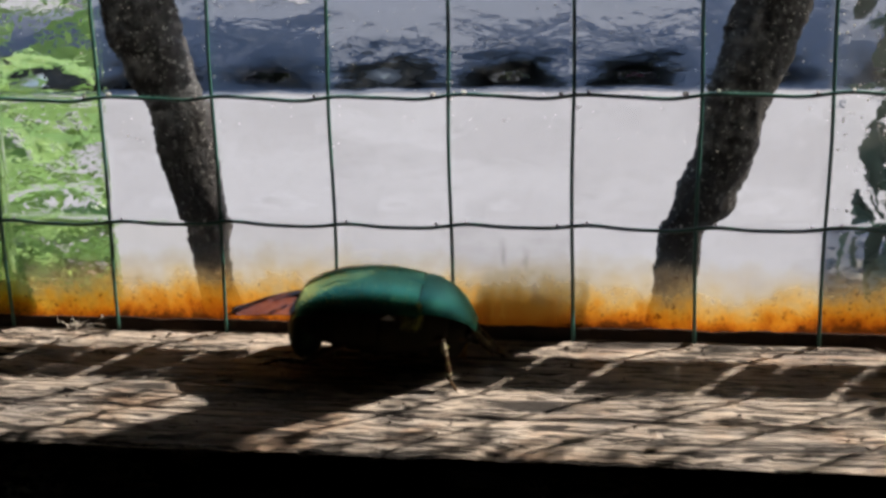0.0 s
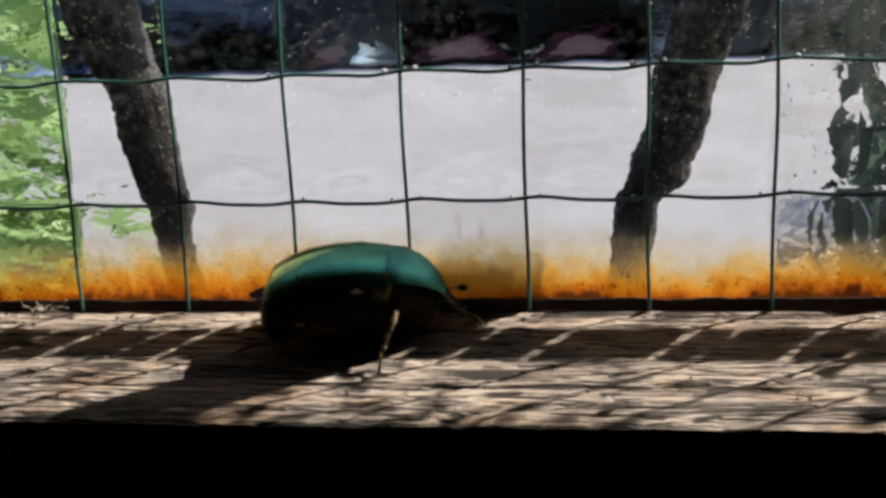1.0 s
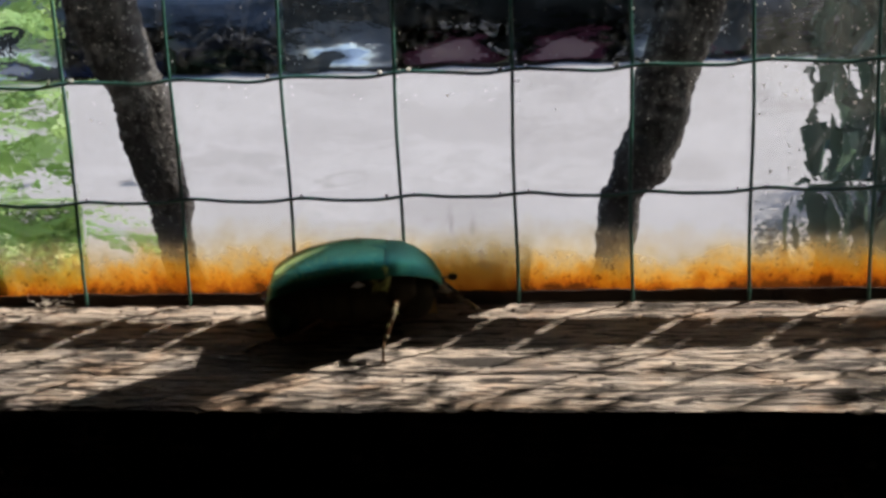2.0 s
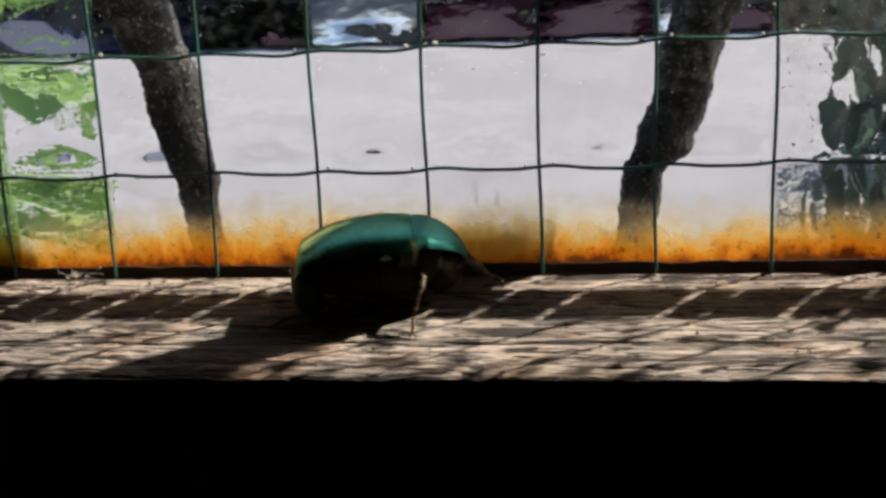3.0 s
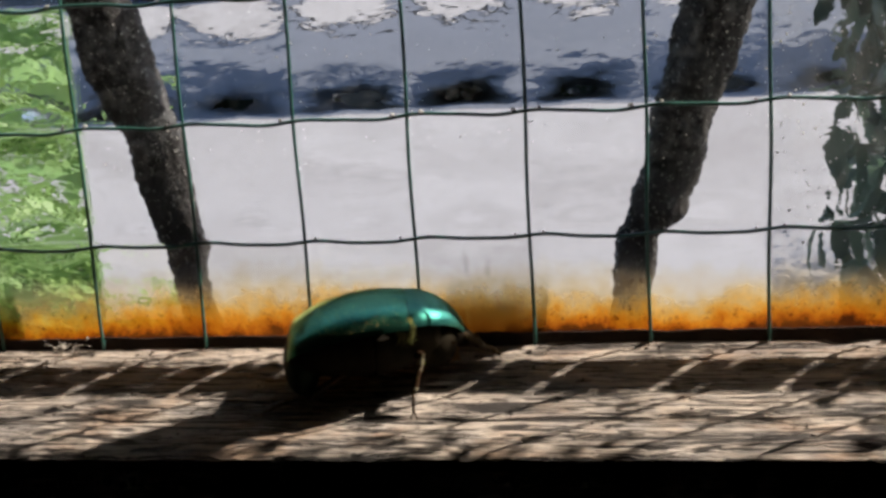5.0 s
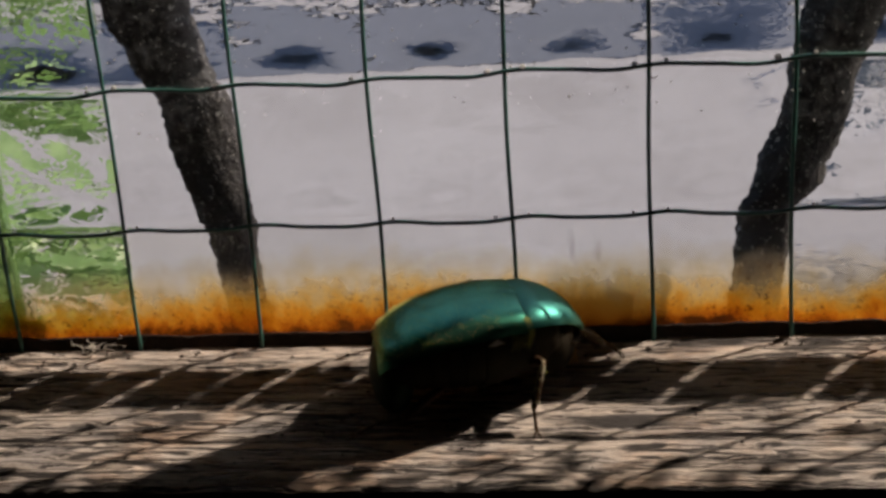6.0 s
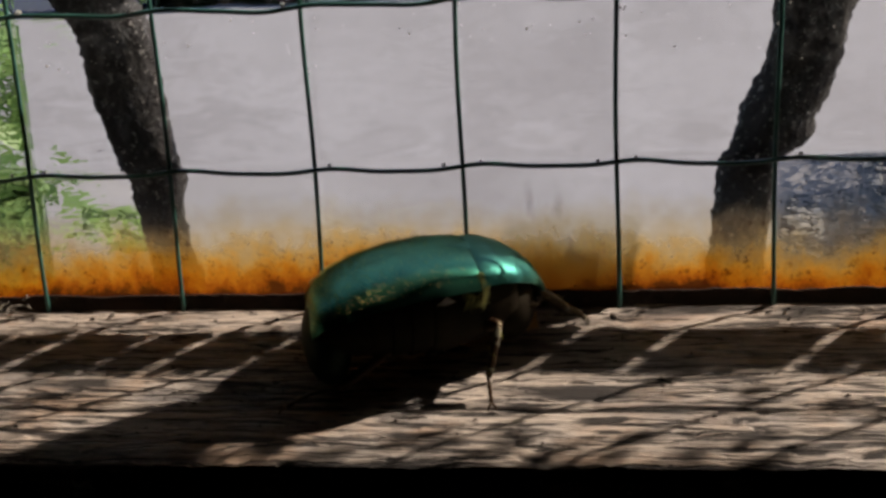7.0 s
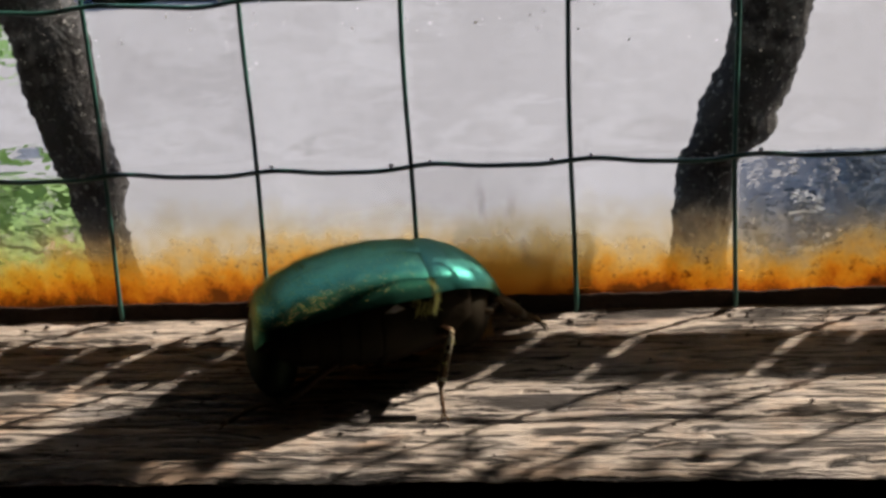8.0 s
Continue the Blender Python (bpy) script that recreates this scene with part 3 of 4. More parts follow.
def leaves(rnd, count, where, size, droop=0.3):
    verts, faces = [], []
    for _ in range(count):
        c = where(rnd)
        ax = Vector((rnd.gauss(0, 1), rnd.gauss(0, 1), rnd.gauss(0, 1) - droop))
        nr = Vector((rnd.gauss(0, 1), rnd.gauss(0, 1), rnd.gauss(0, 1) + 0.6))
        s = size * rnd.uniform(0.6, 1.3)
        v, f = leaf_blade(c, ax, nr, s, s * 0.5, 0.3)
        o = len(verts)
        verts += v
        faces += [tuple(i + o for i in q) for q in f]
    return verts, faces


def clumps(rnd, n, half, low):
    out = []
    for _ in range(n):
        while True:
            p = Vector((rnd.uniform(-1, 1), rnd.uniform(-1, 1), rnd.uniform(-1, 1)))
            if 0.25 < p.length < 1:
                break
        out.append(Vector((p.x * half.x, p.y * half.y, low + half.z + p.z * half.z)))
    return out


def plant(name, at, half, low, count, size, leafmat, barkmat, trunk_r, label, category, seed, group=""):
    rnd = random.Random(seed)
    root = empty(name, at, label, category, group=group)
    cl = clumps(rnd, 46, half, low)
    r = half.x * 0.24

    def where(q):
        c = q.choice(cl)
        return c + Vector((q.gauss(0, r), q.gauss(0, r), q.gauss(0, r * 0.7)))
    part("crown", mesh("crown", *leaves(rnd, count, where, size), leafmat), root)
    top = low + half.z
    pts = [(0.03 * top * math.sin(z * 3), 0, z) for z in np.linspace(-0.02, top, 8)]
    lots = [tube(pts, [trunk_r * (1 - 0.6 * i / 7) for i in range(8)], 10, 0.15, seed)]
    for c in cl[:14]:
        base = Vector((0, 0, top * rnd.uniform(0.25, 0.8)))
        lots.append(tube([base, base.lerp(c, 0.5) + Vector((0, 0, 0.05 * top)), c], [trunk_r * 0.35, trunk_r * 0.22, trunk_r * 0.08], 6))
    part("trunk", mesh("trunk", *joined(*lots), barkmat), root)
    return root


# bright bush close by, darker shrub on the other hand
plant("lime_bush", pose(-1.42, 1.55, ground_z(1.55)), Vector((0.44, 0.45, 0.48)), 0.02, 18000, 0.05, LIME, BARK_BIG, 0.03, "sunlit lime-green leafy bush in the yard", "bush", 3)
plant("lime_bush", pose(-1.10, 1.45, ground_z(1.45)), Vector((0.26, 0.35, 0.22)), 0.01, 12000, 0.04, LIME, BARK_BIG, 0.015, "low lime-green bush beside a taller one", "bush", 4)
plant("lime_bush", pose(-3.1, 2.2, ground_z(2.2)), Vector((0.8, 0.6, 0.6)), 0.02, 5000, 0.09, LIME, BARK_BIG, 0.04, "lime-green bush behind the first", "bush", 5)
plant("shrub", pose(0.82, 2.5, ground_z(2.5)), Vector((0.25, 0.5, 0.05)), 0.01, 6000, 0.022, SLATY, BARK_BIG, 0.012, "dark green low spreading shrub in the yard", "shrub", 7)
plant("shrub", pose(2.9, 3.6, ground_z(3.6)), Vector((0.8, 0.6, 0.75)), 0.02, 3400, 0.13, DEEP, BARK_BIG, 0.05, "dark green taller shrub further off", "shrub", 9)


def weed():
    """A dark plant growing up against the outside of the pane."""
    rnd = random.Random(41)
    base = Vector((0.0665, 0.050, ground_z(0.05)))
    root = empty("tall_weed", pose(*base), "tall dark green leafy weed growing outside beside the pane", "plant")
    top = 0.056 - base.z
    stem = [(0.004 * math.sin(z * 9), 0.006 * math.cos(z * 7), z) for z in np.linspace(-0.02, top, 30)]
    part("stem", mesh("stem", *tube(stem, [0.005 - 0.003 * k / 29 for k in range(30)], 8), BARK_BIG), root)

    def where(q):
        z = top * (1 - 0.85 * q.random() ** 3)
        a, d = q.uniform(0, 6.28), 0.002 + 0.015 * q.random() ** 0.7
        return Vector((0.004 * math.sin(z * 9) + d * math.cos(a), d * 0.9 * math.sin(a), z))
    part("crown", mesh("crown", *leaves(rnd, 9000, where, 0.0045, 1.2), WEED), root)


weed()

tree = plant("tree", pose(-14, 11.8, ground_z(11.8)), Vector((2.4, 1.3, 2.35)), 0.12, 5500, 0.46, HEDGE, BARK_BIG, 0.28, "tall dark tree at the far side of the yard", "tree", 21, "row of trees")
for k in range(1, 13):
    copy_thing(tree, pose(-14 + 3.1 * k, 11.8 + (0.8 if k % 2 else 0), ground_z(11.8), 0, 0, 77 * k))


def boundary():
    lots = [box(-24, 24, 16.0, 16.2, ground_z(16) - 0.1, 2.3), box(-24.1, 24.1, 15.95, 16.25, 2.3, 2.38)]
    for k in range(17):
        lots.append(box(-24 + 3 * k, -23.75 + 3 * k, 15.9, 16.0, ground_z(16) - 0.1, 2.3))
    thing("boundary_wall", mesh("boundary_wall", *joined(*lots), SLATE, False), "dark slate-grey boundary wall behind the trees", "wall", "structure")


SLATE = two_tone("slate", (0.035, 0.04, 0.055), (0.06, 0.065, 0.085), 2.5, rough=0.9, bump=0.5, dist=0.02)
boundary()


def car(name, x, y, turn, paint, label):
    root = empty(name, pose(x, y, ground_z(y), 0, 0, turn), label, "car", group="parked cars")
    prof = [(-2.05, 0.35), (-2.1, 0.7), (-1.95, 0.92), (-1.1, 1.0), (1.95, 0.95), (2.1, 0.7), (2.1, 0.38), (1.8, 0.25), (-1.8, 0.25)]
    roof = [(-1.15, 0.99), (-0.45, 1.42), (0.95, 1.45), (1.75, 0.96)]

    def slab(pr, w, top=1.0):
        n = len(pr)
        v = [(px, s * w * (top if pz > 1.2 else 1.0), pz) for s in (-1, 1) for px, pz in pr]
        return v, [tuple(range(n)), tuple(reversed(range(n, 2 * n)))] + [(i, i + n, (i + 1) % n + n, (i + 1) % n) for i in range(n)]
    body = part("body", mesh("body", *slab(prof, 0.86), paint, False), root)
    body.modifiers.new("round", "BEVEL").width = 0.06
    cabin = part("cabin", mesh("cabin", *slab(roof, 0.76, 0.82), CARGLASS, False), root, "dark tinted windows")
    cabin.modifiers.new("round", "BEVEL").width = 0.05
    part("roof", mesh("roof", *slab([(-0.45, 1.425), (-0.4, 1.47), (0.9, 1.5), (0.95, 1.455)], 0.66), paint, False), root)
    for wx in (-1.3, 1.3):
        for wy in (-0.8, 0.8):
            t = part("wheel", mesh("tyre", *tube([(wx, wy - 0.1, 0.31), (wx, wy + 0.1, 0.31)], [0.31, 0.31], 20), TYRE), root, "black rubber tyre")
            part("rim", mesh("rim", *tube([(wx, wy - 0.115, 0.31), (wx, wy + 0.115, 0.31)], [0.19, 0.19], 14), RIM), t)
    for s in (-0.6, 0.6):
        part("headlight", mesh("headlight", *ball((-2.06, s, 0.72), 0.06, 0.18, 0.08), RIM), root)
    return root


CARGLASS = two_tone("tinted_glass", (0.01, 0.012, 0.015), (0.015, 0.018, 0.022), 3, rough=0.08, bump=0.0)
TYRE = two_tone("rubber", (0.015, 0.015, 0.015), (0.03, 0.03, 0.03), 20, rough=0.9)
RIM = two_tone("alloy", (0.5, 0.5, 0.5), (0.6, 0.6, 0.6), 20, rough=0.35, metal=0.9)
RED = two_tone("maroon_paint", (0.055, 0.008, 0.018), (0.075, 0.010, 0.022), 3, rough=0.4, bump=0.0, Coat_Weight=0.1)
NAVY = two_tone("navy_paint", (0.03, 0.045, 0.12), (0.035, 0.05, 0.14), 3, rough=0.25, bump=0.0, Coat_Weight=0.6)
SILVER = two_tone("pale_blue_paint", (0.42, 0.5, 0.62), (0.46, 0.54, 0.66), 3, rough=0.3, bump=0.0, Coat_Weight=0.6)
car("car", -0.6, 10.0, 4, RED, "maroon parked car in the shade of the trees")
car("car", -6.2, 10.1, -3, NAVY, "navy blue parked car in the shade of the trees")
car("car", 4.6, 10.1, 2, SILVER, "pale blue parked car in the shade of the trees")


# ---- the beetle ----
CASE = chitin("green_wing_case", (0.020, 0.155, 0.115), (0.038, 0.25, 0.17), 0.26, sheen=0.6)
SHIELD = chitin("green_shield", (0.016, 0.13, 0.125), (0.030, 0.20, 0.16), 0.40, sheen=0.4)
TAIL = chitin("dark_green_tail", (0.008, 0.02, 0.016), (0.012, 0.03, 0.02), 0.5, 0.2, 0.2)
UNDER = chitin("dark_underside", (0.007, 0.005, 0.004), (0.016, 0.011, 0.007), 0.6, 0.0, 0.12)
LEG = chitin("dark_leg", (0.016, 0.009, 0.006), (0.060, 0.026, 0.014), 0.45, 0.1, 0.3)
GREY_PLATE = two_tone("dull_plate", (0.16, 0.16, 0.14), (0.3, 0.3, 0.27), 900, rough=0.6)
HAIR = lit_through("pale_bristles", (0.74, 0.76, 0.34), 0.5)
WING = two_tone("wing_membrane", (0.20, 0.055, 0.03), (0.34, 0.13, 0.09), 420, rough=0.25, bump=0.4, dist=0.0003, Transmission_Weight=0.25)
PALE = lit_through("matted_hairs", (0.84, 0.82, 0.62), 0.6)
TAN = lit_through("tan_hairs", (0.66, 0.46, 0.22), 0.6)
EYE = two_tone("eye", (0.01, 0.008, 0.006), (0.02, 0.015, 0.01), 900, rough=0.1)


def beetle_pose(x, y, yaw, lift=0.0, pitch=0.0):
    """Standing on the sloping sill at (x, y) millimetres, the head turned yaw degrees from +x towards the pane."""
    m = pose(x * MM, y * MM, (sill_z(y) + lift - 0.5) * MM, 7)
    return m @ pose(0, 0, 0, 0, pitch, yaw)


AT_END = beetle_pose(-2.7, -6.9, 19)


def profile(x, table):
    t = sorted(table)
    return float(np.interp(x, [p[0] for p in t], [p[1] for p in t]))


TOP = [(-9.3, 5.0), (-9.1, 6.1), (-8.5, 7.1), (-7.0, 8.0), (-5.0, 8.8), (-2.0, 9.4), (1.0, 9.6), (3.6, 9.5), (5.4, 9.2), (7.0, 8.6), (8.2, 7.8), (9.0, 7.0), (9.8, 5.9)]
HALF = [(-9.3, 2.2), (-9.0, 3.2), (-8.2, 4.1), (-6.5, 4.8), (-3.0, 5.2), (1.0, 5.3), (3.4, 5.0), (5.2, 4.6), (7.0, 3.8), (8.3, 2.8), (9.0, 2.1), (9.8, 1.3)]
RIM_Z = [(-9.3, 3.8), (-7.0, 4.5), (-2.0, 4.9), (3.0, 5.3), (5.0, 5.3), (7.0, 5.2), (9.8, 5.0)]


def skin(x, a, lift=0.0):
    """A point of the back at x, the angle a from the top in radians: a flat disc, tight shoulders, steep sides."""
    top, half, rim = profile(x, TOP) + lift, profile(x, HALF) + lift, profile(x, RIM_Z)
    s, c = math.sin(a), math.cos(a)
    y = half * math.copysign(abs(s) ** 0.38, s)
    z = rim + (top - rim) * (max(c, 0.0) ** 0.38)
    return y, z - 0.45 * (y / half) ** 2 - 0.015 * math.exp(-(y / 0.2) ** 2)


def spread(u, a0, a1):
    """The angle at the share u from a0 to a1 (degrees), close to even steps across the flat disc."""
    def across(a):
        return math.copysign(abs(math.sin(radians(a))) ** 0.38, a) * 0.75 + radians(a) * 0.35

    lo, hi, want = a0, a1, across(a0) + (across(a1) - across(a0)) * u
    for _ in range(40):
        mid = (lo + hi) / 2
        lo, hi = (mid, hi) if (across(mid) < want) == (a1 > a0) else (lo, mid)
    return radians((lo + hi) / 2)


def shell(x0, x1, a0, a1, lift=0.0, steps=22, arc=16, swell=0.0):
    """A curved plate of the back between two places along the body and two angles from the top (degrees, + to the left)."""
    verts, faces = [], []
    for i in range(steps + 1):
        u = i / steps
        x = x0 + (x1 - x0) * u
        end = swell * (1 - (2 * u - 1) ** 6) - swell
        for k in range(arc + 1):
            y, z = skin(x, spread(k / arc, a0, a1), lift)
            verts.append((x, y * (1 + end * 0.05), z + end))
    n = arc + 1
    for i in range(steps):
        for k in range(arc):
            a = i * n + k
            faces.append((a, a + n, a + n + 1, a + 1) if a1 > a0 else (a, a + 1, a + n + 1, a + n))
    return verts, faces


def beetle():
    root = empty("beetle", AT_END, "metallic green rose chafer beetle standing on the wooden sill", "beetle")

    def bit(name, vf, mat, parent=root, label=""):
        return part(name, mesh(name, *scaled(vf), mat), parent, label)

    for s in (1, -1):
        e = bit("wing_case", shell(-9.25, 3.75, 0.00001 * s, 71 * s, 0.0, 34, 26, 0.12), CASE, root, "shiny metallic green wing case")
        solid = e.modifiers.new("thickness", "SOLIDIFY")
        solid.thickness, solid.offset = 0.25 * MM, -1
        e.data.materials.append(UNDER)
        solid.material_offset = solid.material_offset_rim = 1
        e.modifiers.new("crisp_edge", "EDGE_SPLIT").split_angle = radians(50)
        q = random.Random(60 + s)
        lots = []
        for _ in range(850 if s > 0 else 240):
            x, a = q.uniform(-9.0, 1.0 if s > 0 else 3.0), spread(q.random() ** 0.6, 0, 60)
            y, z = skin(x, a * s)
            d = Vector((-0.5, s * math.sin(a) * 0.6 + q.gauss(0, 0.3), math.cos(a) * 0.6 + q.gauss(0, 0.2))).normalized() * q.uniform(0.16, 0.34)
            lots.append(tube([(x, y, z), Vector((x, y, z)) + d], [0.017, 0.005], 3, cap=False))
        for _ in range(260):
            x, a = q.uniform(-9.0, -3.5), spread(q.random(), 0, 50)
            y, z = skin(x, a * s)
            d = Vector((-0.6, s * 0.2 + q.gauss(0, 0.35), 0.35 + q.gauss(0, 0.2))).normalized() * q.uniform(0.12, 0.26)
            lots.append(tube([(x, y, z), Vector((x, y, z)) + d], [0.016, 0.005], 3, cap=False))
        tagged(bit("bristles", joined(*lots), HAIR, e, "sparse fine pale hairs"), kind="stuff")
    p = bit("shield", shell(3.85, 9.7, -66, 66, 0.04, 18, 36, 0.25), SHIELD, root, "domed blue-green shield behind the head")
    solid = p.modifiers.new("thickness", "SOLIDIFY")
    solid.thickness, solid.offset = 0.3 * MM, -1
    p.modifiers.new("crisp_edge", "EDGE_SPLIT").split_angle = radians(50)
    # small triangle between the wing cases
    tri = [(3.95, 0.95, 9.40), (3.95, -0.95, 9.40), (2.1, 0, 9.62), (3.95, 0, 9.62)]
    bit("scutellum", (tri, [(0, 3, 2), (3, 1, 2), (0, 1, 3)]), SHIELD)

    for side in (1, -1):
        y, z = skin(0.9, radians(71) * side)
        plate = [(0.1, y * 0.95, z - 0.75), (0.95, y * 0.99, z - 0.05), (1.7, y * 0.95, z - 0.65), (0.9, y * 0.93, z - 0.9)]
        bit("side_plate", (plate, [(0, 1, 3), (1, 2, 3)]), GREY_PLATE, root, "small dull grey plate below the wing case")

    # belly: a keel of overlapping rings
    def belly(x0, x1, drop, wide=0.93):
        v, f = [], []
        n, m = 10, 20
        for i in range(n + 1):
            x = x0 + (x1 - x0) * i / n
            rim, half = profile(x, RIM_Z) + 0.5, profile(x, HALF) * wide
            b = (drop + 1.3) * (1 - 0.35 * ((x + 1.0) / 8.5) ** 2)
            for k in range(m):
                a = 2 * math.pi * k / m
                s, c = math.sin(a), math.cos(a)
                if s < 0:
                    v.append((x, half * c, rim + b * s))
                else:
                    v.append((x, half * math.copysign(abs(c) ** 0.5, c), rim + (profile(x, TOP) - rim - 0.6) * 0.9 * s ** 0.5))
        for i in range(n):
            for k in range(m):
                a, c = i * m + k, i * m + (k + 1) % m
                f.append((a, c, c + m, a + m))
        f += [tuple(reversed(range(m))), tuple(range(n * m, (n + 1) * m))]
        return v, f
    bit("thorax", belly(-0.4, 6.9, 3.4, 0.90), UNDER, root, "dark bronze underside")
    for i in range(6):
        x1 = -0.2 - i * 1.45
        x0 = max(x1 - 1.62, -9.2)
        bit("abdomen_ring", belly(x0, x1, 2.9 - 0.22 * i, 0.95 - 0.012 * i), UNDER)
    bit("breast", ball((6.5, 0, 4.2), 2.6, 3.5, 3.2, 24, 16), UNDER, root)
    bit("tail_plate", ball((-7.9, 0, 3.1), 1.95, 4.0, 3.4, 24, 16), TAIL, root, "dark green plate at the tail")

    head = bit("head", joined(ball((8.7, 0, 4.6), 1.5, 1.75, 1.25, 16, 10), ball((9.9, 0, 3.9), 1.0, 1.35, 0.62, 14, 8)), UNDER, root, "small dark head with a square snout")
    for s in (1, -1):
        bit("eye", ball((8.95, s * 1.6, 4.75), 0.48, 0.34, 0.48, 10, 8), EYE, head, "glossy black eye")

    # bristles along the side of the thorax
    rnd = random.Random(31)
    tufts = []
    for k in range(460):
        side = rnd.choice((-1, -1, 1))
        if k % 5:  # a ridge down the side, behind the shield
            u = rnd.random()
            x = 3.75 + 0.55 * math.sin(u * 3.0) + rnd.gauss(0, 0.1)
            y, z = skin(x, radians(40 + 31 * u) * side)
            base = Vector((x, y * 0.985, z - 1.2 * u * u))
        else:  # below the wing case
            x = rnd.uniform(2.5, 4.2)
            y, z = skin(x, radians(71) * side)
            base = Vector((x, y * 0.95, z - rnd.uniform(0.1, 1.3)))
        d = Vector((rnd.gauss(-0.45, 0.4), side * rnd.uniform(0.2, 0.8), rnd.gauss(-0.6, 0.3))).normalized() * rnd.uniform(0.25, 0.7)
        tufts.append(tube([base, base + d * 0.6, base + d + Vector((-0.06, 0, -0.08))], [0.020, 0.014, 0.004], 3, cap=False))
    tagged(bit("bristles", joined(*tufts), HAIR, root, "tuft of golden bristles behind the shield"), kind="stuff")

    inv = AT_END.inverted()

    def loc(x, y, z):
        return (inv @ (Vector((x, y, z)) * MM)) / MM

    def claw_pair(tip, d):
        d = Vector(d).normalized()
        side = d.cross(Vector((0, 0, 1))).normalized()
        return joined(*[tube([tip, tip + d * 0.5 + side * 0.3 * s, tip + d * 0.85 + side * 0.28 * s + Vector((0, 0, -0.35))], [0.11, 0.075, 0.02], 6) for s in (-1, 1)])

    def spines(a, b, r, count, seed):
        q = random.Random(seed)
        lots = []
        for _ in range(count):
            p0 = a.lerp(b, q.uniform(0.1, 0.95))
            d = Vector((q.gauss(0, 1), q.gauss(0, 1), q.gauss(0, 1))).normalized()
            lots.append(tube([p0 + d * r * 0.7, p0 + d * (r + q.uniform(0.25, 0.5)) + (b - a).normalized() * 0.2], [0.03, 0.008], 3, cap=False))
        return joined(*lots)

    def leg(name, hip, knee, ankle, tip, thick, label, seed, pale=False):
        hip, knee, ankle, tip = Vector(hip), Vector(knee), Vector(ankle), Vector(tip)
        up = bit(name, tube([hip, hip.lerp(knee, 0.3), hip.lerp(knee, 0.7), knee], [thick * 1.25, thick * 1.5, thick * 1.2, thick * 0.7], 12), LEG, root, label)
        bit("tibia", tube([knee, knee.lerp(ankle, 0.25), knee.lerp(ankle, 0.8), ankle], [thick * 0.55, thick * 0.62, thick * 0.85, thick * 0.6], 10, 0.12), LEG, up)
        tagged(bit("bristles", spines(knee, ankle, thick * 0.7, 18 if pale else 10, seed), HAIR, up), "pale bristles on the shin", kind="stuff")
        if pale:
            cuffs = [tube([knee.lerp(ankle, u + w * q / 5) for q in range(6)], [thick * r for r in (0.5, 0.66, 0.72, 0.68, 0.8, 0.5)], 12, 0.45, u * 9) for u, w in ((-0.02, 0.5), (0.62, 0.30))]
            bit("pale_band", joined(*cuffs), PALE, up, "band of matted pale hairs")
        sag = (tip - ankle).length * 0.10
        joints = [ankle.lerp(tip, u) + Vector((0, 0, sag * math.sin(math.pi * u))) for u in np.linspace(0, 1, 16)]
        rad = [thick * (0.30 + 0.14 * abs(math.sin(u * math.pi * 5))) for u in np.linspace(0, 1, 16)]
        foot = bit("tarsus", tube(joints, rad, 8), LEG, up)
        bit("claw", claw_pair(tip, tip - ankle), LEG, up)
        return up

    near = {
        "hind": (loc(-0.8, -9.2, 0.6), loc(-3.1, -10.6, 1.3), loc(-8.6, -13.2, -2.3), loc(-12.6, -14.1, -3.35)),
        "middle": (loc(1.8, -8.2, 1.2), loc(3.6, -11.0, 2.1), loc(2.75, -12.7, -1.5), loc(3.0, -13.7, -3.1)),
        "front": (loc(4.6, -6.4, 2.3), loc(5.7, -6.0, 3.6), loc(8.6, -4.0, 0.9), loc(9.7, -2.7, 0.0)),
    }
    legs = {}
    for k, (key, pts) in enumerate(near.items()):
        legs[key] = leg("leg", *pts, {"hind": 0.5, "middle": 0.40, "front": 0.62}[key], "jointed leg banded with pale hairs" if key == "middle" else "dark jointed leg", 40 + k, key == "middle")
        leg("leg", *[(p.x + (3.2 if key == "hind" and i > 1 else 0), -p.y, max(p.z, 0.3) if i == 3 else p.z) for i, p in enumerate(pts)], 0.42, "dark jointed leg", 50 + k)
    # a pale patch of bristles by the mouth
    bit("mouth_bristles", joined(*[tube([(8.4 + rnd.uniform(-0.5, 0.5), -1.0 + rnd.uniform(-0.5, 0.3), 3.4), (8.5 + rnd.uniform(-0.4, 0.5), -1.3 + rnd.uniform(-0.4, 0.2), 2.2 + rnd.uniform(-0.4, 0.4))], [0.09, 0.03], 4) for _ in range(90)]), TAN, head)

    feelers = []
    for s in (-1, 1):
        base = Vector((9.2, s * 1.25, 4.2))
        stalk = [base, base + Vector((0.5, s * 0.5, 0.35)), base + Vector((1.2, s * 0.9, 0.45)), base + Vector((1.8, s * 1.1, 0.35))]
        f = bit("antenna", tube(stalk, [0.14, 0.10, 0.09, 0.10], 8), LEG, head, "short clubbed antenna")
        for j in range(3):
            bit("club_leaf", ball((base.x + 2.25, base.y + s * (1.15 + 0.12 * j), base.z + 0.3 + 0.09 * (j - 1)), 0.55, 0.09, 0.24, 10, 6), LEG, f)
        feelers.append(f)

    wings = []
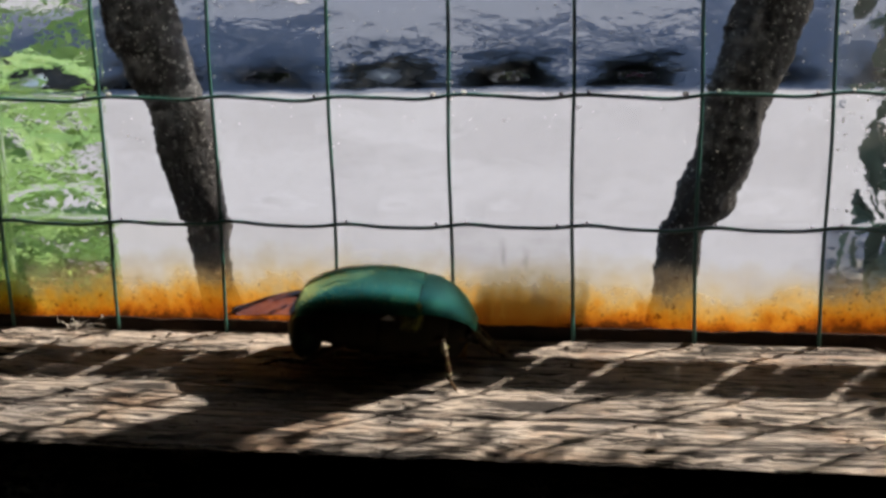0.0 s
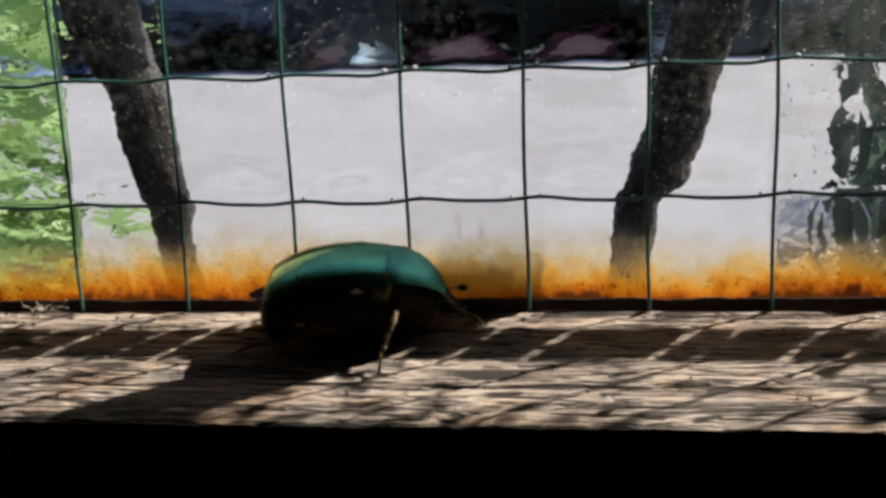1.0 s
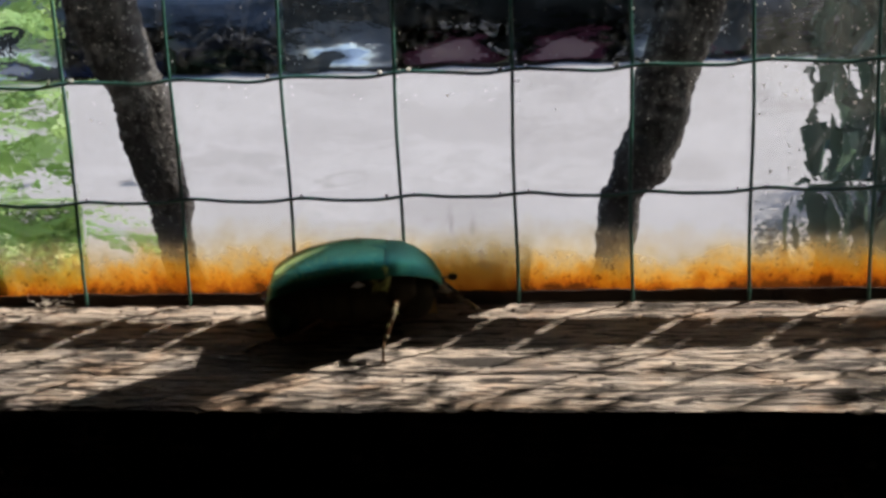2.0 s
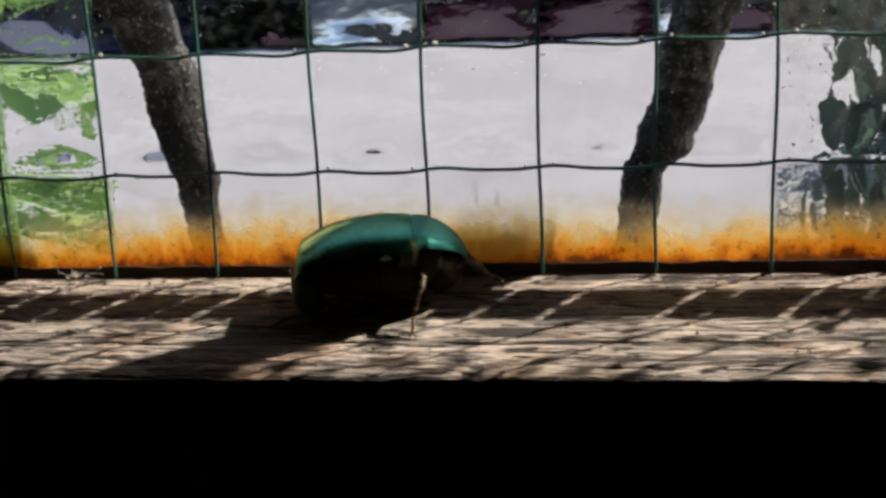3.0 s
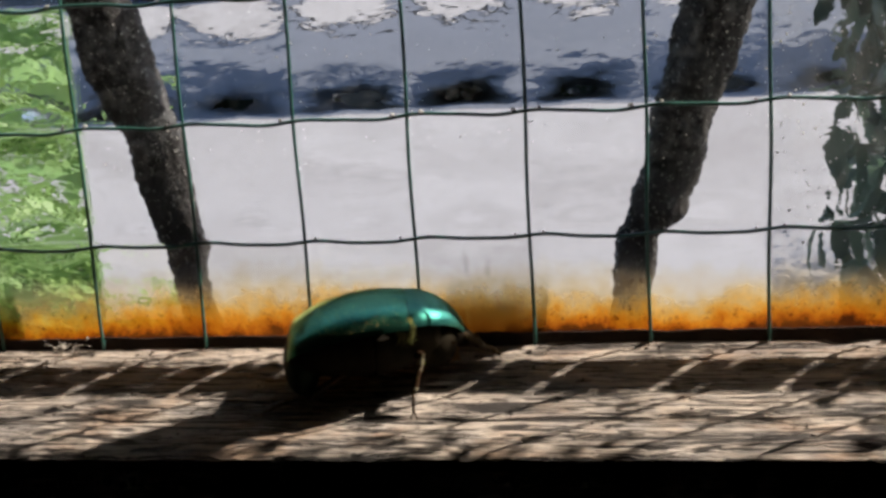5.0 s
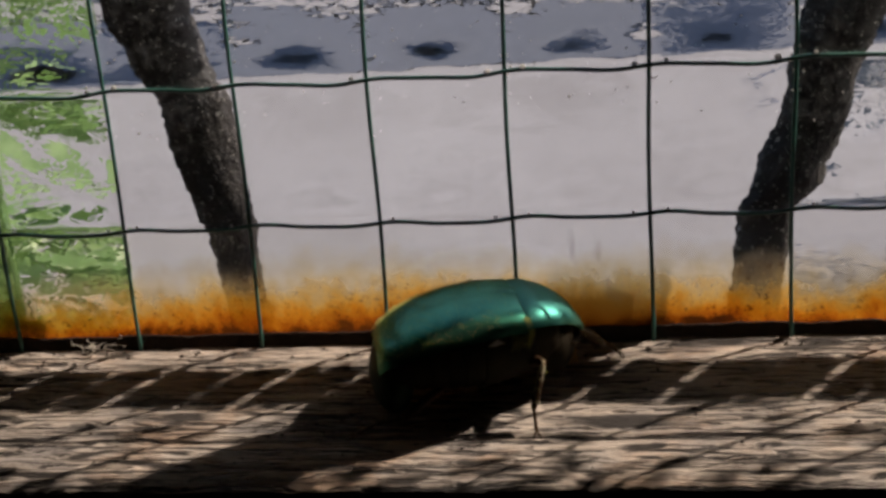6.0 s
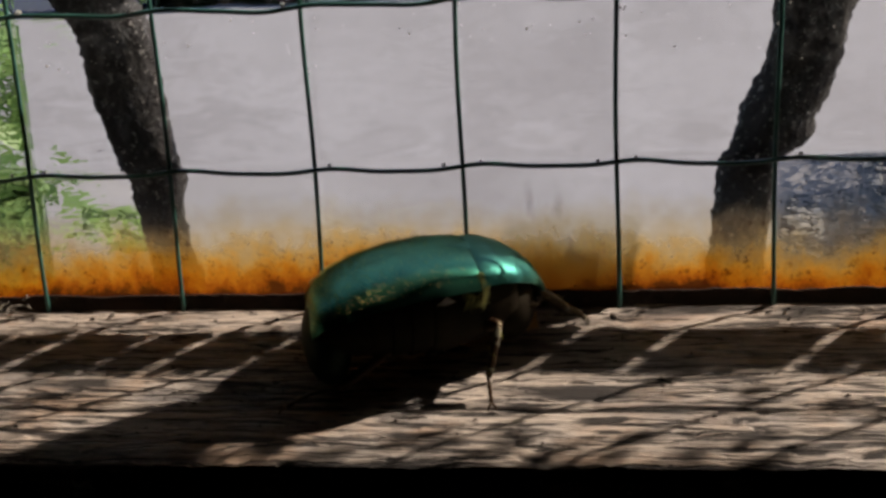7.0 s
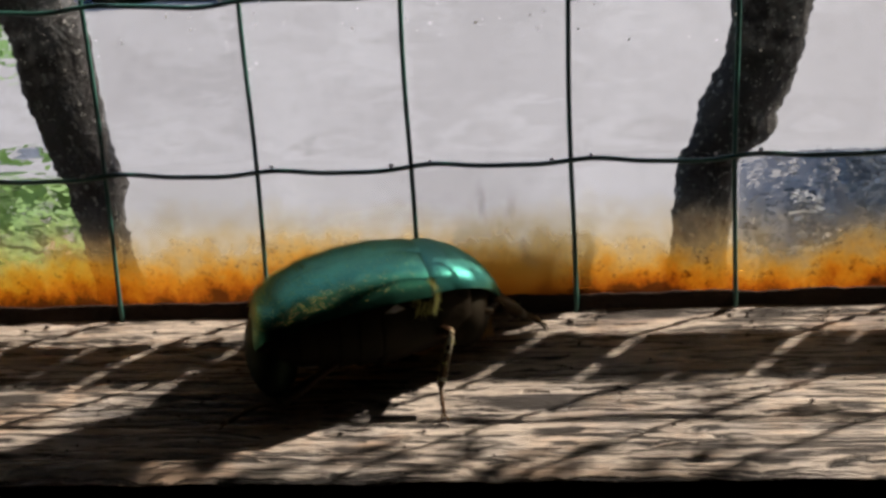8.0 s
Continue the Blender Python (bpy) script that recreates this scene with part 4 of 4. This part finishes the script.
    for s in (-1, 1):
        v, f = [], []
        n, m = 14, 9
        for i in range(n + 1):
            u = i / n
            for k in range(m + 1):
                w = k / m
                half = 3.1 * (1 - u ** 2.2) ** 0.5 + 0.12
                pleat = 0.16 * (1 if k % 2 else -1) * (1 - 0.4 * u)
                v.append((-8.6 * u, s * (0.35 + half * w), 0.35 + pleat - 1.6 * u * u - 0.25 * w * w * half))
        for i in range(n):
            for k in range(m):
                a = i * (m + 1) + k
                f.append((a, a + 1, a + m + 2, a + m + 1))
        wob = bit("hind_wing", (v, f), WING, root, "crumpled red-brown membrane wing")
        sol = wob.modifiers.new("thickness", "SOLIDIFY")
        sol.thickness = 0.06 * MM
        wings.append(wob)
    return root, legs, feelers, wings, Vector(near["middle"][0])


bug, bug_legs, bug_feelers, bug_wings, bug_hip = beetle()


def fluff():
    rnd = random.Random(77)
    lots = []
    for _ in range(24):
        p = Vector((-42.5 + rnd.gauss(0, 0.9), -0.7 + rnd.gauss(0, 0.3), 0.35 + abs(rnd.gauss(0, 0.35))))
        pts = [p]
        d = Vector((rnd.gauss(0, 1), rnd.gauss(0, 0.5), rnd.gauss(0, 0.5))).normalized()
        for _ in range(5):
            d = (d + Vector((rnd.gauss(0, 0.5), rnd.gauss(0, 0.3), rnd.gauss(0, 0.45)))).normalized()
            q = pts[-1] + d * 0.3
            q.z = max(q.z, sill_z(q.y) + 0.08)
            pts.append(q)
        lots.append(tube(pts, [0.032] * len(pts), 4))
    thing("lint_tuft", mesh("lint_tuft", *scaled(joined(*lots)), FLUFF), "small pale tuft of lint at the foot of the pane", "lint")


fluff()


def crumbs():
    rnd = random.Random(5)
    lots = []
    for _ in range(220):
        x, y = rnd.uniform(-58, 60), -rnd.random() ** 2 * 17 - 0.9
        k = rnd.uniform(0.05, 0.16)
        lots.append(ball((x, y, sill_z(y) + k * 0.5), k * rnd.uniform(0.8, 1.8), k, k * 0.7, 6, 4))
    thing("crumbs", mesh("crumbs", *scaled(joined(*lots), ), PUTTY), "crumbs of dirt scattered on the wooden sill", "dirt", "stuff")


crumbs()


def motions():
    rows = [(0.0, -7.2, -4.3, 3, 0.2, 7), (0.2, -6.2, -4.3, 4, 0.2, 6), (0.5, -5.5, -4.2, 5, 0.2, 5), (1.0, -5.6, -4.3, 6, 0.1, 3), (1.5, -5.0, -4.4, 7, 0.0, 1),
            (2.8, -5.0, -4.9, 9, 0.0, 0), (3.5, -4.9, -5.6, 12, 0.0, 0), (4.2, -4.5, -5.9, 13, 0.0, 0), (5.3, -3.9, -6.3, 15, 0.0, 0), (6.0, -3.4, -6.6, 17, 0.0, 0),
            (7.0, -2.9, -6.8, 19, 0.0, 0), (8.0, -2.7, -6.9, 19, 0.0, 0)]
    walk(bug, [(t, beetle_pose(x, y, yaw, lift, pitch)) for t, x, y, yaw, lift, pitch in rows])
    hip = bug_hip * MM
    walk(bug_legs["middle"], [(t, pose(*hip, 0, -0.4 * turn, turn) @ pose(*-hip)) for t, turn in ((0.0, 48), (0.2, 34), (0.4, 14), (0.7, 4), (1.2, 0), (8.0, 0))])
    for s, w in zip((-1, 1), bug_wings):
        walk(w, [(t, pose(x * MM, 0, 5.9 * MM, 0, tip, turn * s)) for t, x, tip, turn in
                 ((0.0, -8.0, -8, 8), (0.1, -6.4, -6, 6), (0.2, -3.2, 0, 5), (0.5, -2.7, 2, 4), (0.8, -2.9, 0, 4), (1.1, -2.1, 0, 3), (1.5, -1.7, 0, 2), (3.5, -1.1, 0, 2), (5.3, -0.2, 0, 0), (8.0, -0.2, 0, 0))])
    for f in bug_feelers:
        walk(f, [(t, pose(x * MM, 0, 0)) for t, x in ((0.0, -3.2), (0.4, 0.0), (1.7, 0.0), (2.8, -3.2), (8.0, -3.2))])


motions()
